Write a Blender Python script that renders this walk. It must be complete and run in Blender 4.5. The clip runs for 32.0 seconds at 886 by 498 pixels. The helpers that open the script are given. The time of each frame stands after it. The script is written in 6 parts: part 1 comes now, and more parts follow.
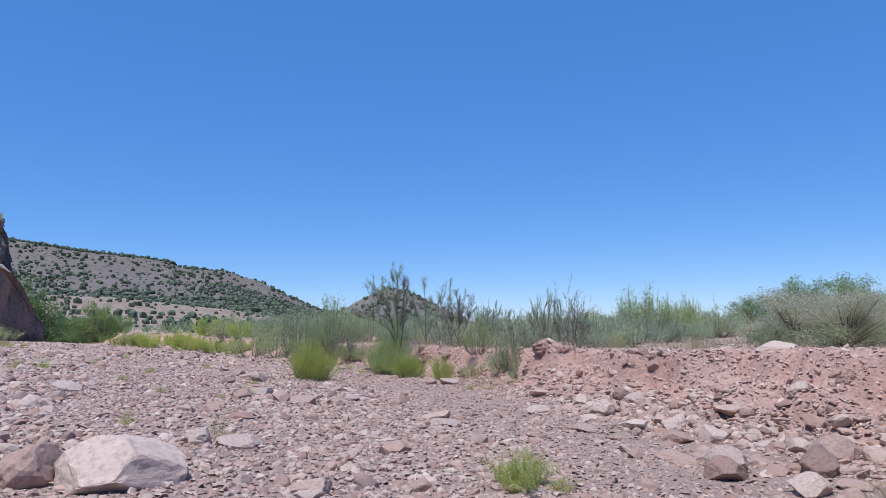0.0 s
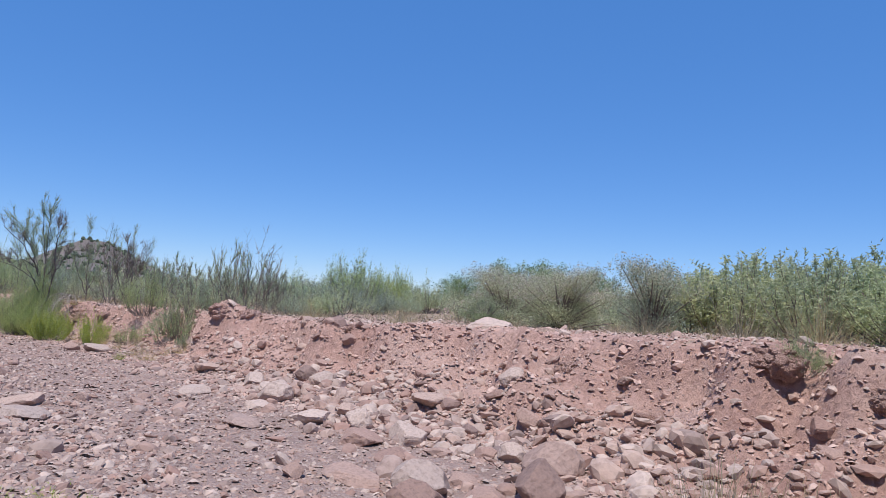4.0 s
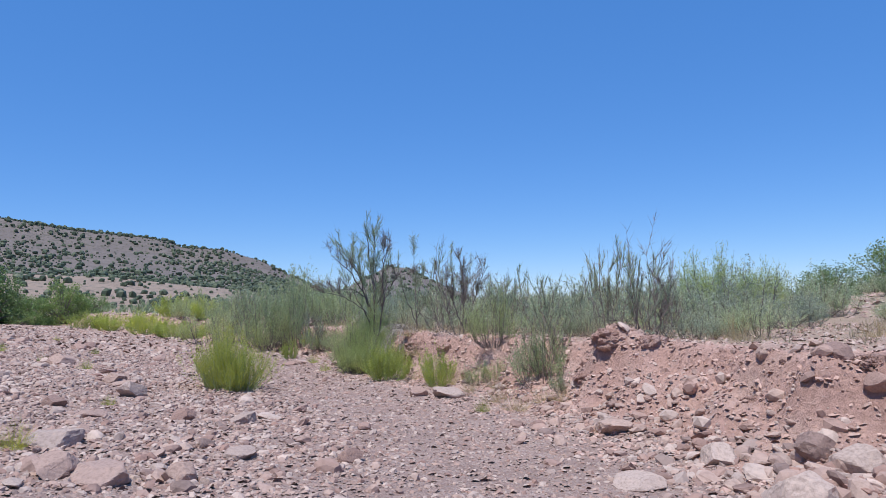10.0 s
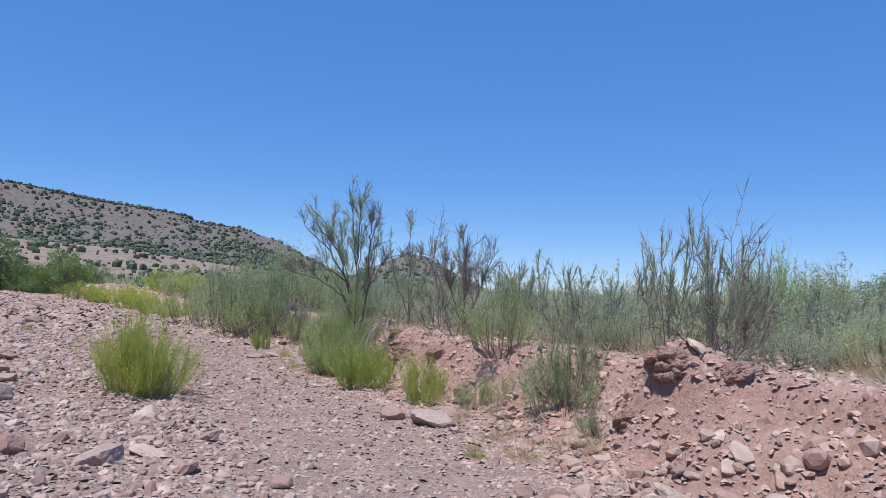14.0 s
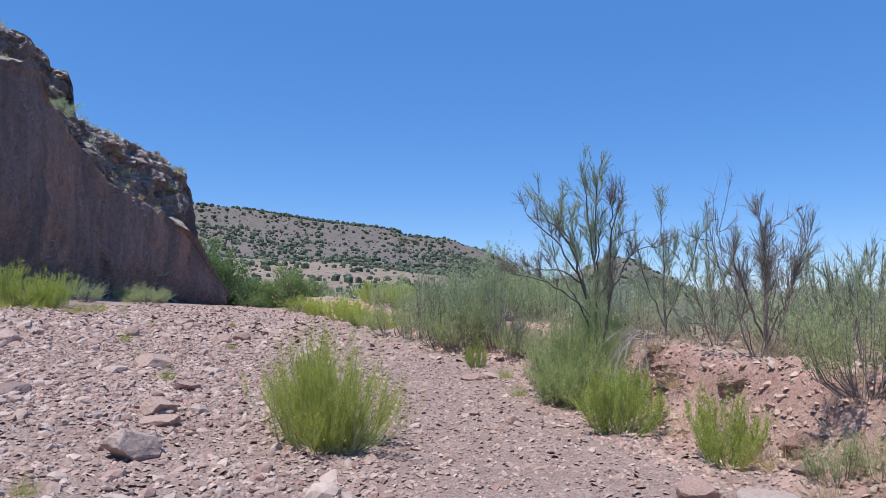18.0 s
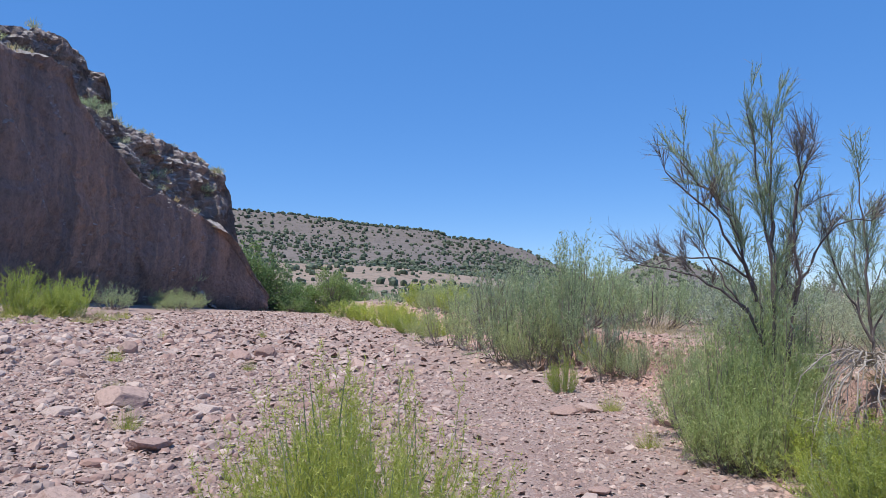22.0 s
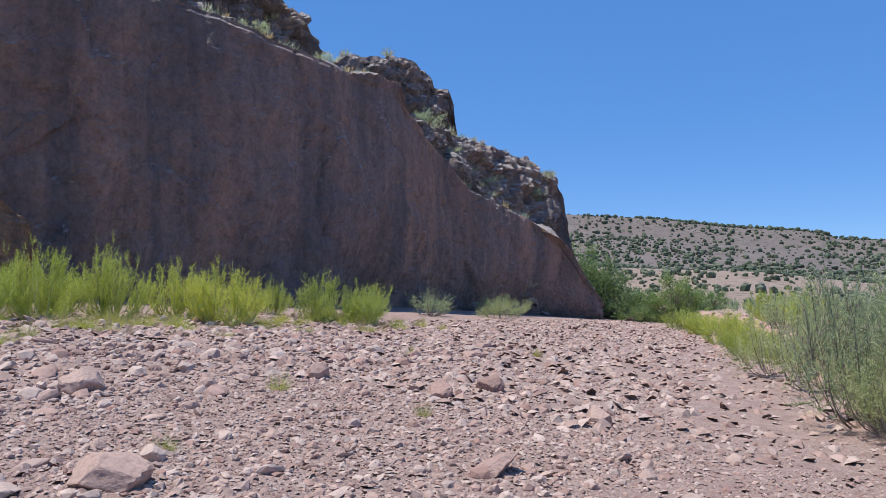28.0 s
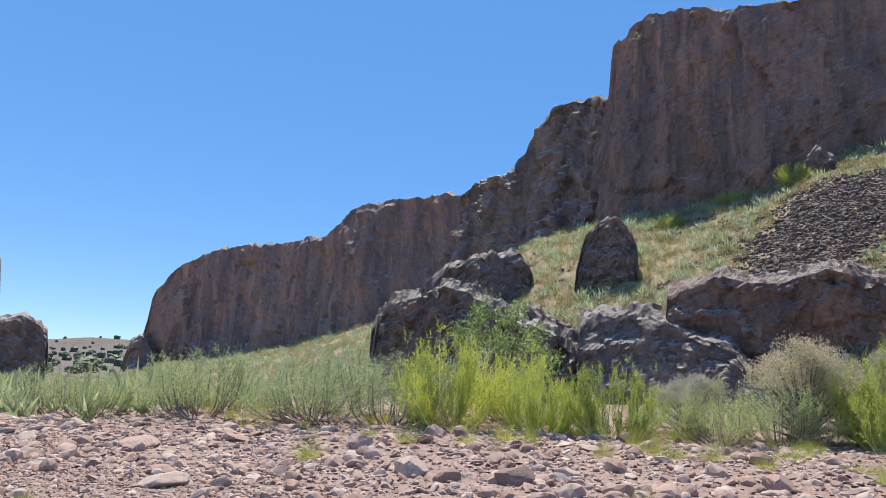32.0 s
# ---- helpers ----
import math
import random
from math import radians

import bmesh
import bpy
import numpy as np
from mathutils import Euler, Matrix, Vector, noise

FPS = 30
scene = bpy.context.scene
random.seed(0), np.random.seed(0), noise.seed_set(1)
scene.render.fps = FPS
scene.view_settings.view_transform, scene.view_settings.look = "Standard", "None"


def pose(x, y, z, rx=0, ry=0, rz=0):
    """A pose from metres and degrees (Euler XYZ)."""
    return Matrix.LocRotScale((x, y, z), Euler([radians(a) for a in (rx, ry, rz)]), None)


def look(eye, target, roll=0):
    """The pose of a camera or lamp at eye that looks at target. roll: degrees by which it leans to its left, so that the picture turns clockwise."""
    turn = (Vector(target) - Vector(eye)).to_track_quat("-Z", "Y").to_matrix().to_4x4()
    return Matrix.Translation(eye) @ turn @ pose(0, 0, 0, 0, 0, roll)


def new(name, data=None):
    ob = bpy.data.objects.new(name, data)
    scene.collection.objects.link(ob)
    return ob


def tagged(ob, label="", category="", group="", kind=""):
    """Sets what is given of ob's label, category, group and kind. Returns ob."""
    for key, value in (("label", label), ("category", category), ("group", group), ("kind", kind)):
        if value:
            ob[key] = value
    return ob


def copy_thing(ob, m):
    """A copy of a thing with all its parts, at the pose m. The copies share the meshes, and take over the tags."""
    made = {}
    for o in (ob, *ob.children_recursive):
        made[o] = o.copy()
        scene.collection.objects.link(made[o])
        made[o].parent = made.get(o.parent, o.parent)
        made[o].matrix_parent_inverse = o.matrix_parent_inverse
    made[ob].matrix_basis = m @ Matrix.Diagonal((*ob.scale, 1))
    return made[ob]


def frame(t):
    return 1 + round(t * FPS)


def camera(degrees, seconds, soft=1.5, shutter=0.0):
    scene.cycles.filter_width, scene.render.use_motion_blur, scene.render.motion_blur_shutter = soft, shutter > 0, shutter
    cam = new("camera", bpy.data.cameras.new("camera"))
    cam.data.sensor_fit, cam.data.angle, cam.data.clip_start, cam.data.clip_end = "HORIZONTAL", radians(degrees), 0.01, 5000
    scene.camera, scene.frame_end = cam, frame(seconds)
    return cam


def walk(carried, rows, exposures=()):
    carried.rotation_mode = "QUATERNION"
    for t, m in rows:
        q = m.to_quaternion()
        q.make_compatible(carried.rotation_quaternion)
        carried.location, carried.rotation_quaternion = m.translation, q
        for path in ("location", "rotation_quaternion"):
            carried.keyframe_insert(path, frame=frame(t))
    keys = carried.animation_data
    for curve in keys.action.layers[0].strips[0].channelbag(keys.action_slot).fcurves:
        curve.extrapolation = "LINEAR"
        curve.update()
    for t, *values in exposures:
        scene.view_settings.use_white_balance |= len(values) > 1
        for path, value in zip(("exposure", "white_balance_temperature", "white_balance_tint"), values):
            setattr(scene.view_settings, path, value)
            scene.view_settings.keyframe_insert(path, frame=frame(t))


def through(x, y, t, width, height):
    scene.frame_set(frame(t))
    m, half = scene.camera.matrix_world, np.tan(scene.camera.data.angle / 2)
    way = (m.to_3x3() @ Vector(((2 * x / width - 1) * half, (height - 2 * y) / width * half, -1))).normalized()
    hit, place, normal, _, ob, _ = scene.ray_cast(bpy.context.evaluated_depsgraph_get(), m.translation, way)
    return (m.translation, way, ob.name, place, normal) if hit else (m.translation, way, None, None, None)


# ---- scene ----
import itertools

cam = camera(63.64, 32.0, soft=0.5)
PATH = [
    (0, (-4.342, 0.463, 1.435), (-3.596, 2.307, 1.642), -0.8),
    (0.5, (-4.274, 0.704, 1.381), (-3.209, 2.390, 1.537), -1.1),
    (1, (-4.104, 0.959, 1.333), (-2.758, 2.436, 1.408), 0.2),
    (1.5, (-3.781, 1.243, 1.334), (-2.321, 2.603, 1.477), 1.3),
    (2, (-3.533, 1.626, 1.312), (-1.977, 2.874, 1.460), 0.8),
    (2.5, (-3.198, 1.882, 1.284), (-1.537, 2.983, 1.457), 1.8),
    (3, (-2.932, 2.124, 1.276), (-1.384, 3.379, 1.449), 3.5),
    (3.5, (-2.697, 2.376, 1.304), (-1.227, 3.724, 1.452), 0.8),
    (4, (-2.387, 2.583, 1.290), (-1.003, 4.020, 1.431), 3.2),
    (4.5, (-2.239, 2.899, 1.275), (-1.193, 4.601, 1.383), 3.6),
    (6.5, (-1.729, 4.029, 1.325), (-1.126, 5.929, 1.493), 1.1),
    (7, (-1.675, 4.388, 1.369), (-1.332, 6.352, 1.526), 1.5),
    (7.5, (-1.710, 4.744, 1.399), (-1.436, 6.719, 1.558), 1.8),
    (8, (-1.686, 5.130, 1.407), (-1.517, 7.117, 1.565), 2.2),
    (8.5, (-1.766, 5.527, 1.391), (-1.672, 7.519, 1.543), -0.0),
    (9, (-1.716, 5.943, 1.383), (-1.407, 7.913, 1.536), -0.6),
    (9.5, (-1.654, 6.419, 1.407), (-1.259, 8.372, 1.576), 1.4),
    (10, (-1.605, 6.870, 1.376), (-0.866, 8.723, 1.524), -1.1),
    (10.5, (-1.384, 7.285, 1.359), (-0.560, 9.102, 1.493), -1.0),
    (11, (-1.229, 7.645, 1.344), (-0.315, 9.419, 1.477), -0.3),
    (11.5, (-1.113, 7.978, 1.334), (-0.006, 9.637, 1.481), 0.5),
    (12, (-0.762, 8.305, 1.370), (0.365, 9.952, 1.498), 1.6),
    (12.5, (-0.714, 8.685, 1.394), (0.369, 10.362, 1.513), 2.5),
    (13, (-0.535, 8.971, 1.369), (0.465, 10.700, 1.473), 2.9),
    (13.5, (-0.331, 9.305, 1.397), (0.471, 11.134, 1.502), 2.5),
    (15.5, (-0.057, 10.612, 1.331), (0.455, 12.541, 1.459), 1.1),
    (16, (-0.045, 10.965, 1.370), (0.161, 12.951, 1.490), 0.9),
    (16.5, (-0.072, 11.326, 1.418), (0.077, 13.316, 1.546), 0.3),
    (17, (-0.001, 11.747, 1.384), (0.156, 13.736, 1.523), 0.3),
    (17.5, (-0.021, 12.159, 1.380), (0.105, 14.150, 1.514), 0.3),
    (18, (0.020, 12.579, 1.366), (0.168, 14.570, 1.490), 0.3),
    (18.5, (0.014, 12.933, 1.388), (0.128, 14.926, 1.508), 0.7),
    (19, (-0.032, 13.319, 1.434), (0.047, 15.314, 1.558), 1.0),
    (19.5, (0.016, 13.750, 1.398), (0.087, 15.744, 1.542), 1.0),
    (20, (-0.052, 14.168, 1.382), (-0.070, 16.163, 1.528), 0.9),
    (20.5, (-0.121, 14.568, 1.412), (-0.190, 16.561, 1.564), 1.1),
    (21, (-0.122, 14.970, 1.415), (-0.313, 16.948, 1.641), 0.4),
    (21.5, (-0.198, 15.429, 1.414), (-0.390, 17.410, 1.615), 0.1),
    (22, (-0.180, 15.880, 1.370), (-0.155, 17.876, 1.501), -0.4),
    (22.5, (-0.151, 16.322, 1.387), (-0.078, 18.317, 1.511), 0.8),
    (23, (-0.140, 16.766, 1.413), (-0.001, 18.759, 1.515), 0.9),
    (23.5, (-0.012, 17.216, 1.438), (0.193, 19.203, 1.542), 0.9),
    (24, (-0.007, 17.658, 1.414), (0.188, 19.646, 1.518), 0.5),
    (24.5, (0.163, 18.021, 1.418), (0.500, 19.985, 1.593), 0.0),
    (26.5, (1.013, 19.090, 1.447), (1.386, 21.049, 1.601), 1.7),
    (27, (1.012, 19.399, 1.462), (1.223, 21.385, 1.566), 2.3),
    (27.5, (1.051, 19.728, 1.492), (0.769, 21.705, 1.593), 2.1),
    (28, (0.883, 20.084, 1.516), (-0.047, 21.849, 1.662), 0.5),
    (28.5, (0.822, 20.458, 1.516), (-0.318, 22.095, 1.661), 0.9),
    (29, (0.786, 20.696, 1.596), (-0.779, 21.926, 1.795), 0.8),
    (29.5, (0.708, 20.822, 1.692), (-1.029, 21.764, 2.000), 0.8),
    (30, (0.760, 20.872, 1.633), (-1.131, 21.373, 2.052), 4.3),
    (30.5, (0.786, 20.783, 1.670), (-1.142, 21.054, 2.127), 2.5),
    (31, (0.842, 20.701, 1.683), (-1.102, 20.655, 2.152), 0.9),
    (31.5, (0.873, 20.666, 1.666), (-1.023, 20.244, 2.143), 2.4),
    (32, (0.866, 20.650, 1.645), (-0.894, 19.789, 2.044), 3.3),
]
walk(cam, [(t, look(e, g, r)) for t, e, g, r in PATH], [(0.0, 0.2, 6100, 9), (1.0, 0.2, 6650, 15), (3.0, 0.2, 6500, 12), (9.0, 0.24, 6250, 9), (13.0, 0.22, 6350, 10), (17.0, 0.28, 6400, 9), (21.0, 0.36, 6450, 8), (24.0, 0.32, 6450, 9), (27.0, 0.34, 6550, 10), (28.0, 0.36, 6650, 9), (29.0, 0.76, 7000, 4), (30.0, 1.04, 7300, 4), (31.2, 1.06, 7450, 6), (32.0, 0.66, 7400, 5)])

# ---- daylight: high sun beyond the cliff, clear desert sky ----
SUN_AZ, SUN_EL = -128.0, 70.0          # bearing from +y towards +x, and height, degrees


def toward_sun():
    a, e = radians(SUN_AZ), radians(SUN_EL)
    return Vector((math.sin(a) * math.cos(e), math.cos(a) * math.cos(e), math.sin(e)))


world = bpy.data.worlds.new("sky")
scene.world = world
world.use_nodes = True
wn = world.node_tree
sky = wn.nodes.new("ShaderNodeTexSky")
sky.sky_type = "NISHITA"
sky.sun_disc = False
sky.sun_elevation = radians(SUN_EL)
sky.sun_rotation = radians(SUN_AZ)
sky.altitude = 2600
sky.air_density = 1.0
sky.dust_density = 0.0
sky.ozone_density = 2.2
wn.nodes["Background"].inputs[1].default_value = 0.13
rich = wn.nodes.new("ShaderNodeHueSaturation")
rich.inputs["Saturation"].default_value = 1.2
rich.inputs["Hue"].default_value = 0.505
wn.links.new(sky.outputs[0], rich.inputs["Color"])
haze = wn.nodes.new("ShaderNodeMix")          # thin dry haze evens the blue out
haze.data_type = "RGBA"
haze.inputs[0].default_value = 0.52
haze.inputs[7].default_value = (0.52, 1.85, 5.1, 1)
wn.links.new(rich.outputs[0], haze.inputs[6])
wn.links.new(haze.outputs[2], wn.nodes["Background"].inputs[0])

sun_data = bpy.data.lights.new("sun", "SUN")
sun_data.energy = 3.9
sun_data.angle = radians(0.53)
sun_data.color = (1.0, 0.955, 0.89)
sun = new("sun", sun_data)
sun.matrix_world = look(toward_sun() * 200, (0, 0, 0))
# ---- small numeric tools ----
def _hash(ix, iy, iz, seed):
    h = (ix * 374761393 + iy * 668265263 + iz * 1274126177 + seed * 974711) & 0xFFFFFFFF
    h = ((h ^ (h >> 13)) * 1103515245) & 0xFFFFFFFF
    h = ((h ^ (h >> 16)) * 747796405) & 0xFFFFFFFF
    return ((h ^ (h >> 15)) & 0xFFFFFF) / float(0xFFFFFF)


def vnoise(x, y, z=0.0, seed=0):
    """Smooth value noise, -1 to 1, for arrays."""
    x, y, z = np.broadcast_arrays(np.asarray(x, float), np.asarray(y, float), np.asarray(z, float))
    fx, fy, fz = np.floor(x), np.floor(y), np.floor(z)
    ix, iy, iz = fx.astype(np.int64), fy.astype(np.int64), fz.astype(np.int64)
    u, v, w = x - fx, y - fy, z - fz
    u, v, w = u * u * (3 - 2 * u), v * v * (3 - 2 * v), w * w * (3 - 2 * w)
    total = 0.0
    for dx in (0, 1):
        for dy in (0, 1):
            for dz in (0, 1):
                k = (u if dx else 1 - u) * (v if dy else 1 - v) * (w if dz else 1 - w)
                total = total + k * _hash(ix + dx, iy + dy, iz + dz, seed)
    return total * 2 - 1


def fbm(x, y, z=0.0, octaves=4, seed=0, gain=0.5):
    total, amp, norm = 0.0, 1.0, 0.0
    for o in range(octaves):
        k = 2.03 ** o
        total = total + amp * vnoise(np.asarray(x) * k + 17.3 * o, np.asarray(y) * k - 9.1 * o, np.asarray(z) * k, seed + o)
        norm += amp
        amp *= gain
    return total / norm


def cells(x, y, z, seed=0):
    """Cell noise: distances to the nearest and second seed point, and the nearest cell's own number."""
    x, y, z = np.broadcast_arrays(np.asarray(x, float), np.asarray(y, float), np.asarray(z, float))
    ix, iy, iz = (np.floor(q).astype(np.int64) for q in (x, y, z))
    one, two, own = np.full(x.shape, 9.0), np.full(x.shape, 9.0), np.zeros(x.shape)
    for dx, dy, dz in itertools.product((-1, 0, 1), repeat=3):
        a, b, c = ix + dx, iy + dy, iz + dz
        h = _hash(a, b, c, seed)
        d = np.sqrt((a + h - x) ** 2 + (b + _hash(a, b, c, seed + 1) - y) ** 2 + (c + _hash(a, b, c, seed + 2) - z) ** 2)
        near = d < one
        two = np.where(near, one, np.minimum(two, d))
        own = np.where(near, (h * 7.31) % 1.0, own)
        one = np.where(near, d, one)
    return one, two, own


def ramp(v, a, b):
    k = np.clip((np.asarray(v, float) - a) / (b - a), 0, 1)
    return k * k * (3 - 2 * k)


def mesh_of(name, verts, faces, material=None, smooth=False):
    """A mesh from arrays: verts (n, 3), faces (m, 3 or 4)."""
    verts, faces = np.asarray(verts, np.float32), np.asarray(faces, np.int32)
    me = bpy.data.meshes.new(name)
    m, k = faces.shape
    me.vertices.add(len(verts))
    me.vertices.foreach_set("co", verts.ravel())
    me.loops.add(m * k)
    me.loops.foreach_set("vertex_index", faces.ravel())
    me.polygons.add(m)
    me.polygons.foreach_set("loop_start", np.arange(0, m * k, k, dtype=np.int32))
    me.polygons.foreach_set("loop_total", np.full(m, k, np.int32))
    me.polygons.foreach_set("use_smooth", np.full(m, smooth))
    me.update(calc_edges=True)
    if material:
        me.materials.append(material)
    return me


def part_np(name, verts, faces, material, parent=None, label="", smooth=False):
    ob = new(name, mesh_of(name, verts, faces, material, smooth))
    if parent:
        ob.parent = parent
    if label:
        tagged(ob, label)
    if name in ("foliage", "crown", "woody_stem", "twig_spray", "branchlet_spray", "seed_spray"):
        tagged(ob, kind="stuff")
    return ob


def grid_faces(n, m):
    """Quads of an n by m grid of points."""
    i, j = np.meshgrid(np.arange(n - 1), np.arange(m - 1), indexing="ij")
    a = (i * m + j).ravel()
    return np.stack([a, a + m, a + m + 1, a + 1], 1)


def joined(pieces):
    """Several (verts, faces) as one."""
    vs, fs, k = [], [], 0
    for v, f in pieces:
        vs.append(v)
        fs.append(np.asarray(f) + k)
        k += len(v)
    return np.concatenate(vs), np.concatenate(fs)


def ribbons(paths, widths, rng):
    """Flat tapering strips: paths (n, k, 3), widths (n, k)."""
    n, k, _ = paths.shape
    way = paths[:, -1] - paths[:, 0]
    side = np.cross(way, rng.normal(size=(n, 3)))
    side /= np.linalg.norm(side, axis=1, keepdims=True) + 1e-9
    off = side[:, None] * (widths / 2)[..., None]
    verts = np.stack([paths - off, paths + off], 2).reshape(-1, 3)
    base = (np.arange(n) * k * 2)[:, None] + (np.arange(k - 1) * 2)[None]
    base = base.ravel()
    return verts, np.stack([base, base + 1, base + 3, base + 2], 1)


def tubes(paths, radii, sides=5):
    """Round tapering rods: paths (n, k, 3), radii (n, k)."""
    n, k, _ = paths.shape
    way = np.gradient(paths, axis=1)
    way /= np.linalg.norm(way, axis=2, keepdims=True) + 1e-9
    ref = np.where(np.abs(way[..., 2:3]) < 0.9, np.array([0, 0, 1.0]), np.array([1.0, 0, 0]))
    a = np.cross(way, ref)
    a /= np.linalg.norm(a, axis=2, keepdims=True) + 1e-9
    b = np.cross(way, a)
    t = np.arange(sides) * 2 * math.pi / sides
    ring = a[:, :, None] * np.cos(t)[None, None, :, None] + b[:, :, None] * np.sin(t)[None, None, :, None]
    verts = (paths[:, :, None] + ring * radii[:, :, None, None]).reshape(-1, 3)
    i, j, s = np.meshgrid(np.arange(n), np.arange(k - 1), np.arange(sides), indexing="ij")
    p = (i * k + j) * sides + s
    q = (i * k + j) * sides + (s + 1) % sides
    return verts, np.stack([p, q, q + sides, p + sides], -1).reshape(-1, 4)


def ico(sub):
    bm = bmesh.new()
    bmesh.ops.create_icosphere(bm, subdivisions=sub, radius=1.0)
    v = np.array([p.co[:] for p in bm.verts])
    f = np.array([[q.index for q in p.verts] for p in bm.faces])
    bm.free()
    return v, f


ICO = {s: ico(s) for s in (1, 2, 3, 4, 5)}


def stone_shape(sub, seed, flat=0.6, cuts=9, rough=0.12):
    """A broken stone: a ball cut by planes, then roughened."""
    rng = np.random.default_rng(seed)
    v, f = ICO[sub]
    v = v * (1 + rough * fbm(v[:, 0] * 1.3, v[:, 1] * 1.3, v[:, 2] * 1.3, 3, seed)[:, None])
    for _ in range(cuts):
        n = rng.normal(size=3)
        n /= np.linalg.norm(n)
        d = rng.uniform(0.5, 0.86)
        over = np.maximum(v @ n - d, 0)
        v = v - over[:, None] * n * 0.94
    v = v + 0.45 * rough * fbm(v[:, 0] * 3.5, v[:, 1] * 3.5, v[:, 2] * 3.5, 4, seed + 50, 0.65)[:, None] * v
    v = v * np.array([rng.uniform(0.85, 1.2), rng.uniform(0.7, 1.0), flat * rng.uniform(0.8, 1.25)])
    return v, f


def spin(rng, n, tilt=0.35):
    """n rotation matrices: any turn, a little tilt."""
    a, b, c = rng.uniform(0, 6.28, n), rng.normal(0, tilt, n), rng.normal(0, tilt, n)
    ca, sa, cb, sb, cc, sc = np.cos(a), np.sin(a), np.cos(b), np.sin(b), np.cos(c), np.sin(c)
    z, o = np.zeros(n), np.ones(n)
    rz = np.stack([ca, -sa, z, sa, ca, z, z, z, o], 1).reshape(n, 3, 3)
    rx = np.stack([o, z, z, z, cb, -sb, z, sb, cb], 1).reshape(n, 3, 3)
    ry = np.stack([cc, z, sc, z, o, z, -sc, z, cc], 1).reshape(n, 3, 3)
    return rz @ rx @ ry


def strewn(shapes, at, size, rng, tilt=0.35):
    """Many stones in one mesh: at (n, 3), size (n)."""
    which = rng.integers(0, len(shapes), len(at))
    out = []
    for k, (v, f) in enumerate(shapes):
        idx = np.nonzero(which == k)[0]
        if not len(idx):
            continue
        r = spin(rng, len(idx), tilt)
        p = np.einsum("nij,vj->nvi", r, v) * size[idx][:, None, None] + at[idx][:, None]
        fs = (f[None] + (np.arange(len(idx)) * len(v))[:, None, None]).reshape(-1, f.shape[1])
        out.append((p.reshape(-1, 3), fs))
    return joined(out)


# ---- plan in bearings: from a mark in the wash near the end of the walk ----
MARK = np.array([0.85, 20.6, 1.6])


def bearing(az, dist, el=None):
    a = math.radians(az)
    x, y = MARK[0] + dist * math.sin(a), MARK[1] + dist * math.cos(a)
    return (x, y) if el is None else (x, y, MARK[2] + dist * math.tan(math.radians(el)))
# ---- materials ----
def material(name, rough=0.9):
    m = bpy.data.materials.new(name)
    m.use_nodes = True
    t = m.node_tree
    b = t.nodes["Principled BSDF"]
    b.inputs["Roughness"].default_value = rough
    b.inputs["Specular IOR Level"].default_value = 0.25
    return m, t, b


def node(t, kind, **values):
    n = t.nodes.new("ShaderNode" + kind)
    for k, v in values.items():
        n.inputs[k.replace("_", " ")].default_value = v
    return n


def noise_tex(t, scale, detail=4.0, rough=0.55, stretch=None, coords="Object"):
    n = node(t, "TexNoise", Scale=scale, Detail=detail, Roughness=rough)
    c = t.nodes.new("ShaderNodeTexCoord")
    src = c.outputs[coords]
    if stretch:
        mp = t.nodes.new("ShaderNodeMapping")
        mp.inputs["Scale"].default_value = stretch
        t.links.new(src, mp.inputs[0])
        src = mp.outputs[0]
    t.links.new(src, n.inputs["Vector"])
    return n


def colours(t, fac, stops):
    r = t.nodes.new("ShaderNodeValToRGB")
    e = r.color_ramp.elements
    e[0].position, e[0].color = stops[0][0], (*stops[0][1], 1)
    e[1].position, e[1].color = stops[-1][0], (*stops[-1][1], 1)
    for p, c in stops[1:-1]:
        e.new(p).color = (*c, 1)
    t.links.new(fac, r.inputs[0])
    return r.outputs[0]


def blend(t, fac, a, b, mode="MIX"):
    m = t.nodes.new("ShaderNodeMix")
    m.data_type, m.blend_type = "RGBA", mode
    for k, v in ((0, fac), (6, a), (7, b)):
        if isinstance(v, (int, float)):
            m.inputs[k].default_value = v
        elif isinstance(v, tuple):
            m.inputs[k].default_value = (*v, 1)
        else:
            t.links.new(v, m.inputs[k])
    return m.outputs[2]


def bump(t, b, height, strength, distance):
    n = node(t, "Bump", Strength=strength, Distance=distance)
    t.links.new(height, n.inputs["Height"])
    t.links.new(n.outputs[0], b.inputs["Normal"])
    return n


def maths(t, op, a, b=0.5):
    n = t.nodes.new("ShaderNodeMath")
    n.operation = op
    for k, v in ((0, a), (1, b)):
        if isinstance(v, (int, float)):
            n.inputs[k].default_value = v
        else:
            t.links.new(v, n.inputs[k])
    return n.outputs[0]


